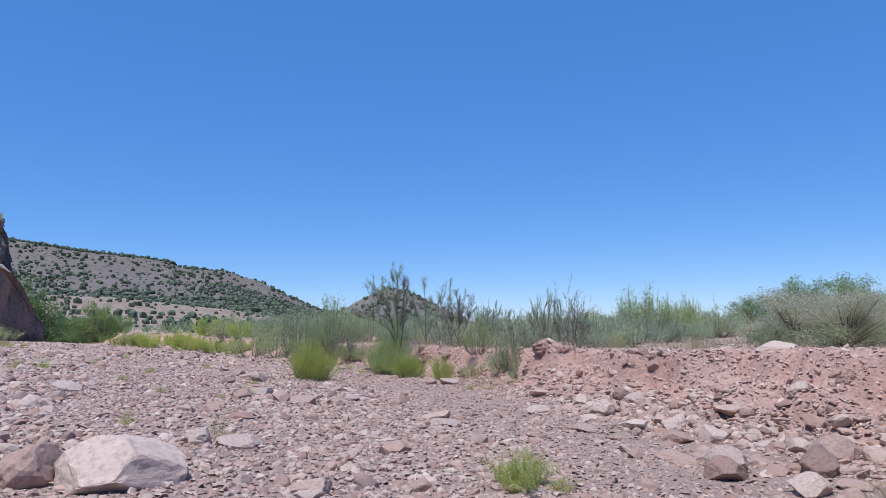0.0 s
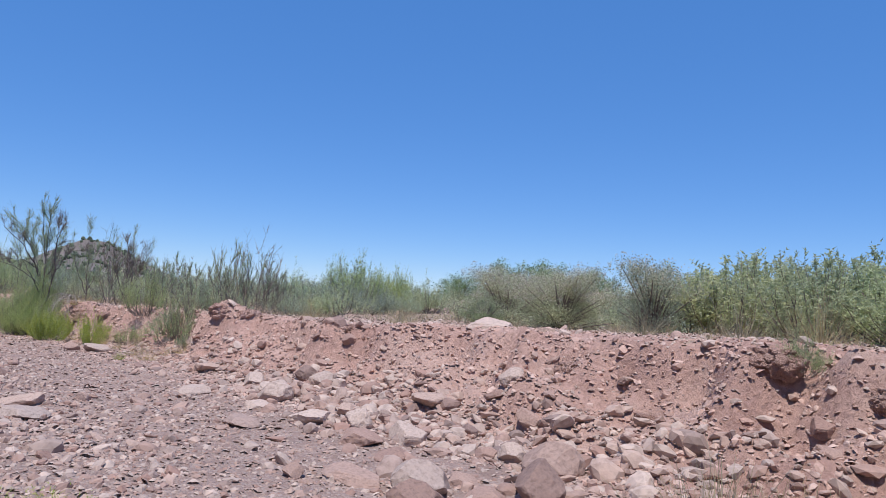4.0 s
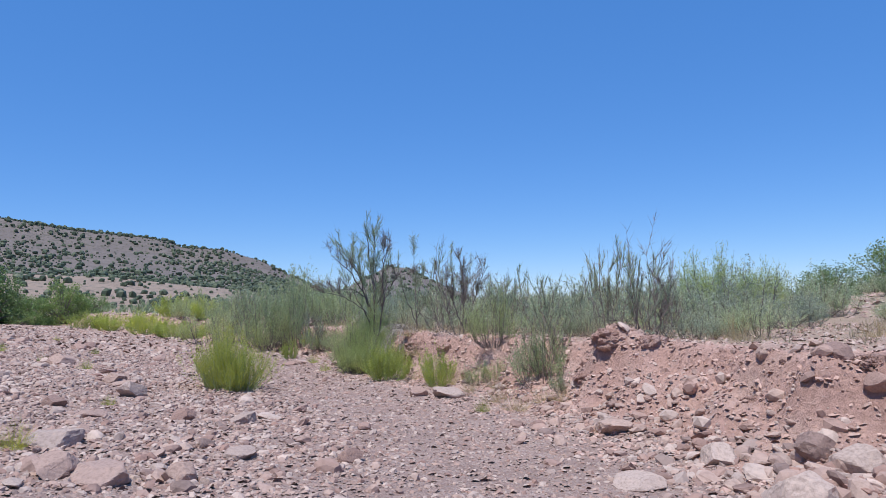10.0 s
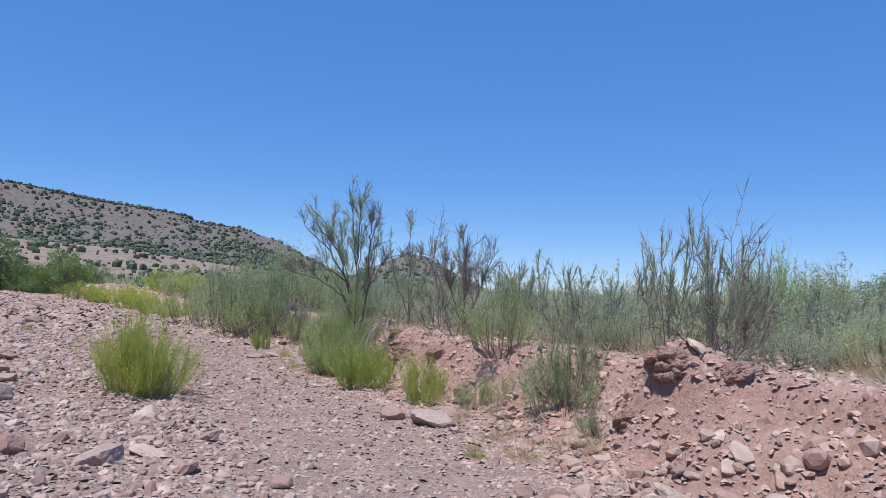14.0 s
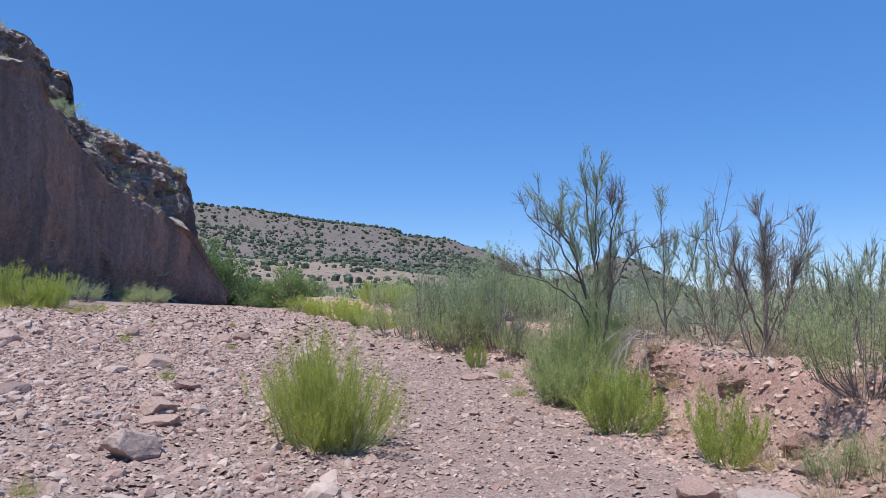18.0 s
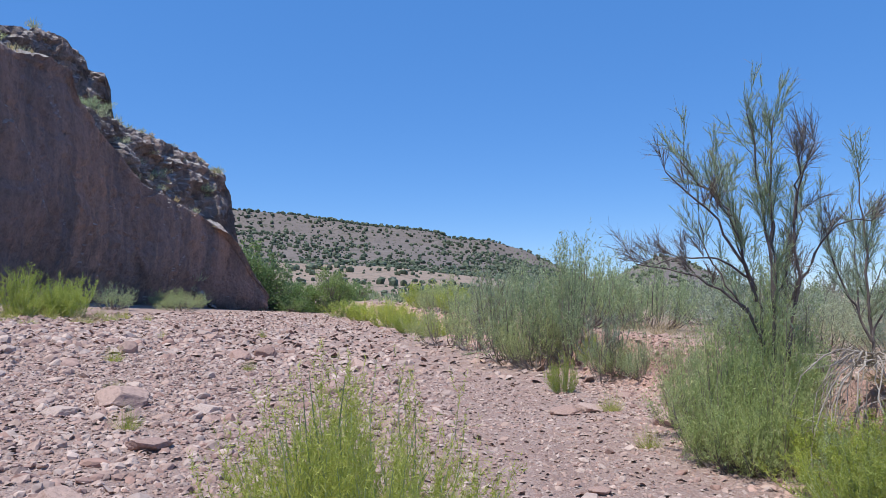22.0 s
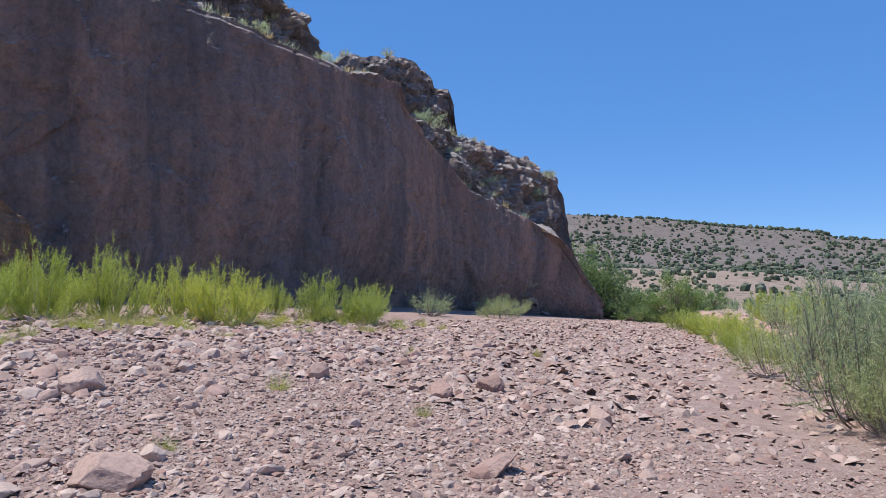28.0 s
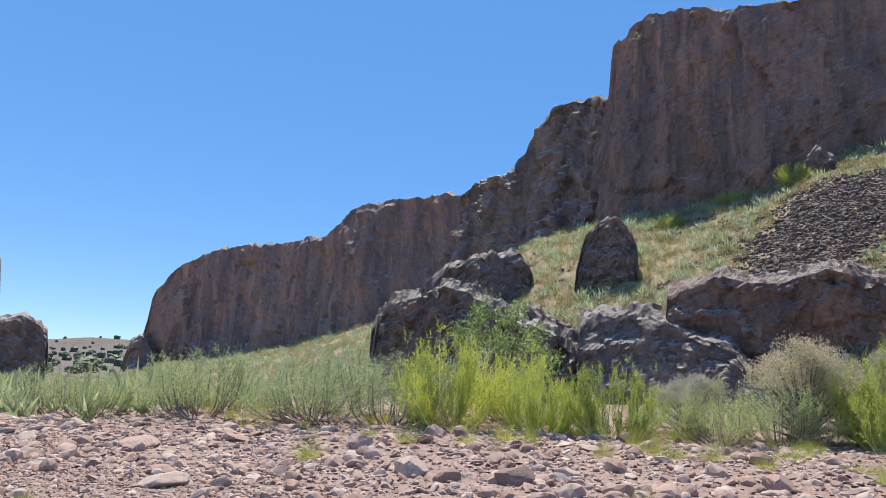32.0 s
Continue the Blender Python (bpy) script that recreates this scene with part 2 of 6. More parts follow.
def make_ground():
    m, t, b = material("wash_gravel", 0.95)
    big = noise_tex(t, 0.35, 5, 0.6)
    mid = noise_tex(t, 3.0, 6, 0.65)
    fine = noise_tex(t, 55.0, 4, 0.7)
    soil = colours(t, big.outputs[0], [(0.3, (0.27, 0.18, 0.148)), (0.5, (0.34, 0.238, 0.2)), (0.72, (0.31, 0.188, 0.15))])
    soil = blend(t, 0.55, soil, colours(t, mid.outputs[0], [(0.3, (0.21, 0.138, 0.12)), (0.68, (0.41, 0.295, 0.255))]))
    v = node(t, "TexVoronoi", Scale=42.0)
    c = t.nodes.new("ShaderNodeTexCoord")
    t.links.new(c.outputs["Object"], v.inputs["Vector"])
    grain = colours(t, v.outputs["Color"], [(0.1, (0.30, 0.20, 0.18)), (0.5, (0.46, 0.33, 0.29)), (0.9, (0.62, 0.51, 0.46))])
    soil = blend(t, maths(t, "MULTIPLY", mid.outputs[0], 0.75), soil, grain)
    t.links.new(soil, b.inputs["Base Color"])
    h = maths(t, "ADD", maths(t, "MULTIPLY", v.outputs["Distance"], -0.8), fine.outputs[0])
    bump(t, b, h, 1.0, 0.02)
    return m


def make_stone(name, per):
    """per: 'object' or 'island': where each stone takes its own tint from."""
    m, t, b = material(name, 0.85)
    if per == "object":
        rnd = t.nodes.new("ShaderNodeObjectInfo").outputs["Random"]
    else:
        rnd = t.nodes.new("ShaderNodeNewGeometry").outputs["Random Per Island"]
    tint = colours(t, rnd, [(0.0, (0.285, 0.18, 0.152)), (0.2, (0.475, 0.35, 0.298)), (0.42, (0.36, 0.236, 0.2)), (0.56, (0.4, 0.318, 0.285)),
                            (0.8, (0.58, 0.455, 0.395)), (0.88, (0.21, 0.152, 0.14)), (1.0, (0.35, 0.212, 0.172))])
    n = noise_tex(t, 9.0, 6, 0.65)
    s = noise_tex(t, 2.2, 3, 0.5)
    col = blend(t, 0.8, tint, colours(t, n.outputs[0], [(0.3, (0.55, 0.52, 0.5)), (0.5, (1, 1, 1)), (0.72, (1.25, 1.2, 1.15))]), "MULTIPLY")
    col = blend(t, maths(t, "MULTIPLY", s.outputs[0], 0.28), col, (0.45, 0.31, 0.26))
    t.links.new(col, b.inputs["Base Color"])
    g = noise_tex(t, 40.0, 4, 0.7)
    bump(t, b, maths(t, "ADD", n.outputs[0], maths(t, "MULTIPLY", g.outputs[0], 0.4)), 0.45, 0.02)
    return m


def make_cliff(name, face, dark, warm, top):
    """Volcanic wall: broad varnish stains, thin pale runs; dust and painted sunlight where it lies flat."""
    m, t, b = material(name, 0.88)
    patch = noise_tex(t, 0.22, 5, 0.6, (1, 1, 0.45))
    stain = noise_tex(t, 0.55, 5, 0.6, (1, 1, 0.12))
    runs = noise_tex(t, 1.7, 4, 0.6, (1, 1, 0.09))
    zone = noise_tex(t, 0.12, 3, 0.5)
    grit = noise_tex(t, 2.6, 8, 0.7)
    col = blend(t, colours(t, patch.outputs[0], [(0.36, (0, 0, 0)), (0.66, (1, 1, 1))]), face, warm)
    col = blend(t, colours(t, stain.outputs[0], [(0.4, (0, 0, 0)), (0.62, (0.85, 0.85, 0.85))]), col, dark)
    thin = maths(t, "MULTIPLY", colours(t, runs.outputs[0], [(0.56, (0, 0, 0)), (0.7, (0.65, 0.65, 0.65))]), colours(t, zone.outputs[0], [(0.46, (0, 0, 0)), (0.6, (1, 1, 1))]))
    col = blend(t, thin, col, tuple(1.25 * c for c in warm))
    col = blend(t, 0.85, col, colours(t, grit.outputs[0], [(0.3, (0.66, 0.66, 0.66)), (0.5, (1, 1, 1)), (0.75, (1.3, 1.27, 1.25))]), "MULTIPLY")
    fine = noise_tex(t, 7.0, 8, 0.78)
    col = blend(t, 0.9, col, colours(t, fine.outputs[0], [(0.3, (0.9, 0.9, 0.91)), (0.5, (1.2, 1.2, 1.2)), (0.7, (1.45, 1.44, 1.43))]), "MULTIPLY")
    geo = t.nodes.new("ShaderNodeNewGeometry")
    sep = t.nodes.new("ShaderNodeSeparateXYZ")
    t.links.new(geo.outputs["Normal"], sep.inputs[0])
    # upward faces blend to top: dust, plus sunlit rims put into the colour
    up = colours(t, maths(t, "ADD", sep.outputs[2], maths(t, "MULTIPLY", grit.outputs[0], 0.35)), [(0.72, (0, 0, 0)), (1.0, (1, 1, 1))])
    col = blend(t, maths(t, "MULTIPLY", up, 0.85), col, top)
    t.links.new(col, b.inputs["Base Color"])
    g2 = noise_tex(t, 9.0, 6, 0.7)
    bump(t, b, maths(t, "ADD", grit.outputs[0], maths(t, "MULTIPLY", g2.outputs[0], 0.5)), 1.0, 0.32)
    return m


def make_leaf(name, a, b_, c, rough=0.5, through=0.5):
    m, t, b = material(name, rough)
    rnd = t.nodes.new("ShaderNodeNewGeometry").outputs["Random Per Island"]
    col = colours(t, rnd, [(0.0, a), (0.55, b_), (1.0, c)])
    own = t.nodes.new("ShaderNodeObjectInfo").outputs["Random"]
    col = blend(t, 0.7, col, colours(t, own, [(0.0, (0.66, 0.72, 0.76)), (0.4, (0.95, 1.0, 0.98)), (0.7, (1.2, 1.13, 0.9)), (1.0, (0.85, 0.95, 0.85))]), "MULTIPLY")
    t.links.new(col, b.inputs["Base Color"])
    tr = t.nodes.new("ShaderNodeBsdfTranslucent")
    t.links.new(col, tr.inputs[0])
    mix = t.nodes.new("ShaderNodeMixShader")
    mix.inputs[0].default_value = through
    t.links.new(b.outputs[0], mix.inputs[1])
    t.links.new(tr.outputs[0], mix.inputs[2])
    t.links.new(mix.outputs[0], t.nodes["Material Output"].inputs[0])
    return m


def make_bark(name, a, b_):
    m, t, b = material(name, 0.9)
    n = noise_tex(t, 14.0, 5, 0.65, (1, 1, 0.25))
    t.links.new(colours(t, n.outputs[0], [(0.3, a), (0.7, b_)]), b.inputs["Base Color"])
    bump(t, b, n.outputs[0], 0.5, 0.01)
    return m


def make_hill(name, soil_a, soil_b, rock):
    m, t, b = material(name, 0.95)
    n = noise_tex(t, 0.02, 6, 0.62)
    k = noise_tex(t, 0.11, 6, 0.7)
    col = blend(t, k.outputs[0], colours(t, n.outputs[0], [(0.35, soil_a), (0.65, soil_b)]),
                colours(t, k.outputs[0], [(0.3, rock), (0.7, soil_b)]))
    dots = noise_tex(t, 0.42, 3, 0.6)
    col = blend(t, colours(t, dots.outputs[0], [(0.54, (0, 0, 0)), (0.62, (0.7, 0.7, 0.7))]), col, (0.1, 0.095, 0.07))
    t.links.new(col, b.inputs["Base Color"])
    bump(t, b, k.outputs[0], 0.6, 2.0)
    return m


GROUND = make_ground()
STONE = make_stone("wash_stone", "object")
PEBBLE = make_stone("wash_pebble", "island")
# last colour is top; cliff and crag have it raised to paint sunlit rims
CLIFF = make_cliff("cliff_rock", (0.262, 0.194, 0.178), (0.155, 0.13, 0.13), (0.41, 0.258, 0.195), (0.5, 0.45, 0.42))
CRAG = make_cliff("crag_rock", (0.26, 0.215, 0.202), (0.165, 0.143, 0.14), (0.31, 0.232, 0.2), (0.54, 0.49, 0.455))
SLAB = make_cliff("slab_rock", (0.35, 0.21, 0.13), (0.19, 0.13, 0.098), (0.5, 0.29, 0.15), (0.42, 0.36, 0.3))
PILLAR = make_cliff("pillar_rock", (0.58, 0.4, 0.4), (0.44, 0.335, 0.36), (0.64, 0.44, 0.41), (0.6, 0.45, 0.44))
HILL = make_hill("hill_soil", (0.158, 0.132, 0.122), (0.22, 0.183, 0.166), (0.1, 0.089, 0.086))
FRONT_HILL = make_hill("foothill_soil", (0.28, 0.21, 0.165), (0.34, 0.26, 0.205), (0.2, 0.155, 0.125))
TALUS = make_hill("talus_soil", (0.29, 0.235, 0.15), (0.36, 0.29, 0.19), (0.17, 0.13, 0.1))
LUSHLEAF = make_leaf("thicket_green", (0.4, 0.43, 0.24), (0.52, 0.55, 0.33), (0.68, 0.68, 0.47))
GREEN = make_leaf("broom_green", (0.35, 0.41, 0.085), (0.51, 0.57, 0.13), (0.71, 0.72, 0.25), through=0.55)
YOUNG = make_leaf("broom_young_shoots", (0.42, 0.46, 0.09), (0.57, 0.59, 0.13), (0.74, 0.71, 0.24))
TALUSGRASS = make_leaf("talus_dry_grass", (0.36, 0.31, 0.13), (0.46, 0.4, 0.18), (0.56, 0.48, 0.27))
BROOM = make_leaf("broom_dusty", (0.3, 0.37, 0.19), (0.42, 0.48, 0.26), (0.59, 0.62, 0.39))
GREY = make_leaf("scrub_grey_green", (0.31, 0.345, 0.24), (0.43, 0.465, 0.34), (0.58, 0.605, 0.47))
FEATHER = make_leaf("broom_feathery", (0.36, 0.43, 0.26), (0.5, 0.57, 0.37), (0.69, 0.73, 0.53), through=0.55)
SOFTLEAF = make_leaf("feathery_green", (0.31, 0.39, 0.18), (0.44, 0.52, 0.25), (0.62, 0.67, 0.39), through=0.5)
KNOLLLEAF = make_leaf("round_bush_green", (0.17, 0.245, 0.1), (0.26, 0.34, 0.145), (0.38, 0.45, 0.23))
DARK = make_leaf("tree_dark_green", (0.16, 0.24, 0.09), (0.25, 0.34, 0.13), (0.36, 0.43, 0.2))
LIME = make_leaf("weed_yellow_green", (0.34, 0.4, 0.09), (0.45, 0.48, 0.12), (0.57, 0.54, 0.2))
STRAW = make_leaf("dry_straw", (0.42, 0.33, 0.2), (0.52, 0.42, 0.27), (0.6, 0.52, 0.38))
RUSSET = make_leaf("dry_seed_heads", (0.52, 0.42, 0.33), (0.62, 0.52, 0.43), (0.72, 0.64, 0.55))
JUNIPER = make_leaf("juniper_dark", (0.075, 0.09, 0.06), (0.1, 0.118, 0.075), (0.135, 0.148, 0.095), through=0.1)
DARKBARK = make_bark("dark_bark", (0.09, 0.07, 0.068), (0.21, 0.175, 0.165))
BARK = make_bark("grey_bark", (0.13, 0.105, 0.095), (0.3, 0.25, 0.225))
DEADWOOD = make_bark("bleached_wood", (0.26, 0.22, 0.19), (0.46, 0.41, 0.36))
def make_bank():
    m, t, b = material("red_bank_earth", 0.95)
    big = noise_tex(t, 0.8, 6, 0.65)
    fine = noise_tex(t, 16.0, 7, 0.75)
    col = colours(t, big.outputs[0], [(0.3, (0.4, 0.24, 0.2)), (0.5, (0.49, 0.315, 0.265)), (0.7, (0.56, 0.4, 0.345))])
    col = blend(t, 0.75, col, colours(t, fine.outputs[0], [(0.3, (0.6, 0.56, 0.54)), (0.5, (1, 1, 1)), (0.72, (1.3, 1.28, 1.26))]), "MULTIPLY")
    t.links.new(col, b.inputs["Base Color"])
    bump(t, b, fine.outputs[0], 0.9, 0.05)
    return m


def make_terrace():
    m, t, b = material("terrace_earth", 0.95)
    big = noise_tex(t, 0.5, 6, 0.65)
    fine = noise_tex(t, 22.0, 6, 0.75)
    col = colours(t, big.outputs[0], [(0.3, (0.34, 0.225, 0.18)), (0.5, (0.37, 0.27, 0.215)), (0.68, (0.31, 0.24, 0.18))])
    col = blend(t, 0.7, col, colours(t, fine.outputs[0], [(0.3, (0.55, 0.53, 0.5)), (0.5, (1, 1, 1)), (0.72, (1.3, 1.3, 1.25))]), "MULTIPLY")
    t.links.new(col, b.inputs["Base Color"])
    bump(t, b, fine.outputs[0], 0.7, 0.03)
    return m


BANK = make_bank()
CLOD = make_stone("red_clod", "island")
PILLAR_X, PILLAR_Y = 0.98, 1.28
TERRACE = make_terrace()
for n in CLOD.node_tree.nodes:      # clods keep the bank's red
    if n.type == "VALTORGB" and len(n.color_ramp.elements) == 7:
        for e, c in zip(n.color_ramp.elements, [(0.46, 0.295, 0.245), (0.54, 0.365, 0.31), (0.48, 0.315, 0.265), (0.6, 0.44, 0.385), (0.51, 0.335, 0.285), (0.44, 0.285, 0.235), (0.56, 0.395, 0.34)]):
            e.color = (*c, 1)
SCREE = make_stone("dark_scree", "island")
for n in SCREE.node_tree.nodes:
    if n.type == "VALTORGB" and len(n.color_ramp.elements) == 7:
        for e, c in zip(n.color_ramp.elements, [(0.13, 0.1, 0.09), (0.18, 0.14, 0.125), (0.15, 0.11, 0.1), (0.21, 0.17, 0.15), (0.16, 0.12, 0.105), (0.11, 0.085, 0.08), (0.2, 0.14, 0.12)]):
            e.color = (*c, 1)
    if n.type == "MIX" and n.blend_type == "MIX":
        n.inputs[7].default_value = (0.18, 0.135, 0.115, 1)
# ---- the ground: one sheet from the wash to the horizon ----
FOOT_Y = [-60, 2, 5, 8, 12, 14, 17, 20, 24, 28, 31, 34, 41, 60, 90, 200, 400]
FOOT_X = [2.6, 2.4, 2.2, 2.5, 2.8, 3.0, 2.95, 2.7, 2.5, 2.7, 1.9, 1.3, 0.0, -4, -12, -40, -90]


def foot_x(y):
    return np.interp(y, FOOT_Y, FOOT_X)


def bank_width(y):
    return np.interp(y, [0, 4, 9, 12, 14, 17, 20, 30, 60], [2.0, 2.1, 2.3, 1.7, 1.3, 1.1, 0.9, 0.9, 2.0])


def bank_top(y):
    return np.interp(y, [0, 5, 9, 12, 15, 20, 28, 35, 60, 200], [1.0, 1.05, 0.92, 0.84, 0.8, 0.75, 0.66, 0.55, 0.9, 1.2])


def across(x, y):
    """How far up the bank a place lies: 0 at its foot, 1 at its lip."""
    wob = 0.16 * fbm(x * 0.9, y * 0.9, 0, 3, 5) + 0.14 * vnoise(x * 2.3, y * 2.3, 0, 8)
    return (x - foot_x(y)) / bank_width(y) + wob


def ground_z(x, y):
    x, y = np.asarray(x, float), np.asarray(y, float)
    near = 1 - ramp(np.hypot(x, y - 15), 60, 140)
    u = x - np.minimum(0, foot_x(y) - 2.6)
    slope = 0.35 + 0.65 * ramp(y, -2, 9)
    bar = np.interp(u, [-60, -24, -14, -8, -0.4, 1.2, 4], [2.2, 1.6, 1.12, 0.6, 0.0, -0.1, -0.1]) * slope
    z = bar + 0.05 * fbm(x * 0.35, y * 0.35, 0, 3, 2) + 0.022 * near * fbm(x * 2.1, y * 2.1, 0, 3, 3)
    s = across(x, y)
    rise = np.interp(s, [0, 0.3, 0.55, 0.72, 0.86, 1.0], [0, 0.13, 0.36, 0.62, 0.95, 1.0])
    face = np.clip(1 - np.abs(s - 0.62) / 0.5, 0, 1)
    z = z + rise * (bank_top(y) + 0.1 - 0.05 * np.clip(-x, 0, 1))
    z = z + face * near * (0.17 * fbm(x * 1.7, y * 1.7, 0, 3, 21) + 0.12 * vnoise(x * 4.6, y * 4.6, 0, 22) + 0.05 * vnoise(x * 10, y * 10, 0, 23))
    over = np.clip(s - 1, 0, None)
    z = z + np.clip(over, 0, 1) * 0.05 * fbm(x * 0.6, y * 0.6, 0, 3, 31) + 0.12 * fbm(x * 0.08, y * 0.08, 0, 2, 33) * np.clip(over * 0.3, 0, 1)
    # a stony knoll on the terrace, and soil heaped at the lip where roots hold it
    z = z + 1.3 * np.exp(-(((x - 25) / 6) ** 2 + ((y - 22) / 5) ** 2))
    z = z + 0.22 * np.exp(-(((x - 3.8) / 0.45) ** 2 + ((y - 14.7) / 0.7) ** 2))
    return z


def spread(knots):
    """Grid lines, from (start, step) pairs to an end."""
    out = []
    for (a, d), (b, _) in zip(knots, knots[1:]):
        out += list(np.arange(a, b - d * 0.4, d))
    return np.array(out + [knots[-1][0]])


gx = spread([(-5000, 900), (-1400, 250), (-400, 60), (-100, 12), (-40, 2), (-18, 0.5), (-9, 0.13), (-2.5, 0.16), (1.5, 0.075), (5.2, 0.2), (10, 0.5), (20, 2), (50, 12), (120, 60), (400, 250), (1400, 900), (5000, 0)])
gy = spread([(-5000, 900), (-1400, 250), (-400, 60), (-100, 12), (-30, 2), (-4, 0.3), (2, 0.09), (24, 0.13), (32, 0.4), (50, 1.2), (80, 6), (160, 30), (400, 250), (1400, 900), (5000, 0)])
GX, GY = np.meshgrid(gx, gy, indexing="ij")
GZ = ground_z(GX, GY)
ground = part_np("ground", np.stack([GX, GY, GZ], -1).reshape(-1, 3), grid_faces(len(gx), len(gy)), GROUND, smooth=True)
tagged(ground, "pink gravel wash with a red earth bank and a scrubby terrace", "ground", kind="structure")
ground.data.materials.append(BANK)
ground.data.materials.append(TERRACE)
cx, cy = (GX[:-1, :-1] + GX[1:, 1:]) / 2, (GY[:-1, :-1] + GY[1:, 1:]) / 2
sc = across(cx, cy) + 0.1 * vnoise(cx * 3, cy * 3, 0, 77)
ground.data.polygons.foreach_set("material_index", np.where(sc > 1.05, 2, np.where(sc > 0.12, 1, 0)).astype(np.int32).ravel())


def rest(x, y, sink=0.0):
    return (x, y, float(ground_z(x, y)) - sink)


# ---- cliffs, crags and hills ----
def crag(name, stations, thick, mat, label, category, batter=0.12, amp=0.8, step=0.35, top_slope=0.25, seed=0, kind="", sink=1.2, flute=0.0, chunk=0.5, cell=1.3, jag=0.0, tall=1.0, under=0.0):
    """A rock mass: stations (bearing, distance, height angle of its top, of its base), seen face first.
    amp: broad bays; flute: upright hollows; under: how far the foot is hollowed out; chunk and cell: how far and how large blocks stand out."""
    pts = np.array([(*bearing(a, d, e), bearing(a, d, b)[2]) for a, d, e, b in stations])
    run = np.concatenate([[0], np.cumsum(np.hypot(np.diff(pts[:, 0]), np.diff(pts[:, 1])))])
    s = np.linspace(0, run[-1], max(12, int(run[-1] / step)))
    x, y, zt, zb = (np.interp(s, run, pts[:, k]) for k in range(4))
    soft = np.ones(5) / 5
    x, y = (np.convolve(np.pad(q, 2, mode="edge"), soft, "valid") for q in (x, y))
    whole = np.floor(s * 0.7 / cell + 0.4 * vnoise(s, 0, 0, seed)).astype(np.int64)
    none = np.zeros(len(s), np.int64)
    zt = zt + jag * (_hash(whole, none, none, seed + 31) - 0.5) + 0.35 * jag * fbm(s * 2.0, 0, 0, 3, seed + 32)
    zt = np.maximum(zt, zb + 0.05)
    tx, ty = np.gradient(x), np.gradient(y)
    k = np.hypot(tx, ty)
    nx, ny = ty / k, -tx / k
    flip = np.where(nx * (MARK[0] - x) + ny * (MARK[1] - y) < 0, -1.0, 1.0)
    nx, ny = nx * flip, ny * flip
    zb = zb - sink
    reach = np.hypot(x - MARK[0], y - MARK[1])
    zt = np.maximum(MARK[2] + (zt - MARK[2]) * (1 + batter * (zt - zb) / reach), zb + 0.05)
    high = zt - zb
    nf = int(np.clip(high.max() / step, 8, 110))
    nb = int(np.clip(thick / step, 6, 44))
    h = np.concatenate([np.linspace(0, 1, nf + 1), np.ones(nb + 2)])[:, None]
    w = np.concatenate([np.zeros(nf + 1), np.arange(1, nb + 1) / nb, [1, 1]])[:, None]
    rx, ry = (x - MARK[0]) / reach, (y - MARK[1]) / reach
    z = zb + h * high + w * thick * top_slope * (1 - 0.45 * w)
    face = np.where(w > 0, 0.0, 1.0) * np.ones_like(z)
    top = np.where(w > 0, 1.0, 0.0) * np.ones_like(z)
    face[nf - 1:nf + 2] *= 0.7
    z[-2], z[-1], top[-2:] = zb + 0.3 * high, zb, 0
    S = s[None] * np.ones_like(z)
    bx, by = rx - nx, ry - ny
    k = np.hypot(bx, by) + 1e-6
    lean, deep = batter * h * high, w * thick
    deep[-2:] += np.array([[1.5], [2.0]])
    px, py = x + rx * lean + bx / k * deep, y + ry * lean + by / k * deep
    d = amp * (0.9 * fbm(px * 0.13, py * 0.13, z * 0.07, 3, seed) + 0.12 * fbm(px * 0.9, py * 0.9, z * 0.5, 3, seed + 5))
    bent = S * 0.3 + 0.9 * vnoise(S * 0.13, z * 0.06, 0, seed + 10)
    hollow = np.abs(vnoise(bent, z * 0.025, 0, seed + 11)) ** 0.7
    d = d + flute * (0.45 - hollow) * ramp(fbm(S * 0.06, z * 0.05, 0, 2, seed + 12), -0.35, 0.3)
    wx = px + 0.5 * cell * fbm(px * 0.6 / cell, py * 0.6 / cell, z * 0.6 / cell, 2, seed + 20)
    wz = z + 0.4 * cell * fbm(px * 0.5 / cell, py * 0.5 / cell, z * 0.7 / cell, 2, seed + 21)
    one, two, own = cells(wx / cell, py / cell, wz / (cell * tall), seed + 23)
    crack = np.clip((two - one) / 0.16, 0, 1) - 1
    one2, two2, own2 = cells(wx * 2.6 / cell, py * 2.6 / cell, wz * 2.6 / (cell * tall), seed + 27)
    crack2 = np.clip((two2 - one2) / 0.2, 0, 1) - 1
    tilt = own * 9.0 % 1.0 - 0.5
    block = 0.7 * own - 0.35 + 0.1 * crack + 0.5 * tilt * (wz / cell % 1.0 - 0.5) + 0.46 * (0.9 * own2 - 0.45 + 0.25 * crack2)
    grain = fbm(px * 1.3, py * 1.3, z * 1.1, 5, seed + 9, 0.62)
    d = d + chunk * cell * block + (0.16 + 0.75 * chunk) * grain - 0.12 * np.clip(np.abs(fbm(px * 2.2, py * 2.2, z * 1.4, 3, seed + 19)) - 0.25, 0, 1)
    lift = top * (0.75 * chunk * cell * block + (0.16 + 0.7 * chunk) * grain + 0.25 * amp * fbm(px * 0.3, py * 0.3, 0, 3, seed + 7))
    d = (d - under * np.clip(1 - h / 0.5, 0, 1) ** 1.5 * (0.6 + 0.7 * vnoise(S * 0.12, 0, 0, seed + 13))) * face
    V = np.stack([px + nx * d, py + ny * d, z + lift], -1)
    ob = part_np(name, V.reshape(-1, 3), grid_faces(V.shape[0], V.shape[1]), mat, smooth=False)
    return tagged(ob, label, category, kind=kind), V


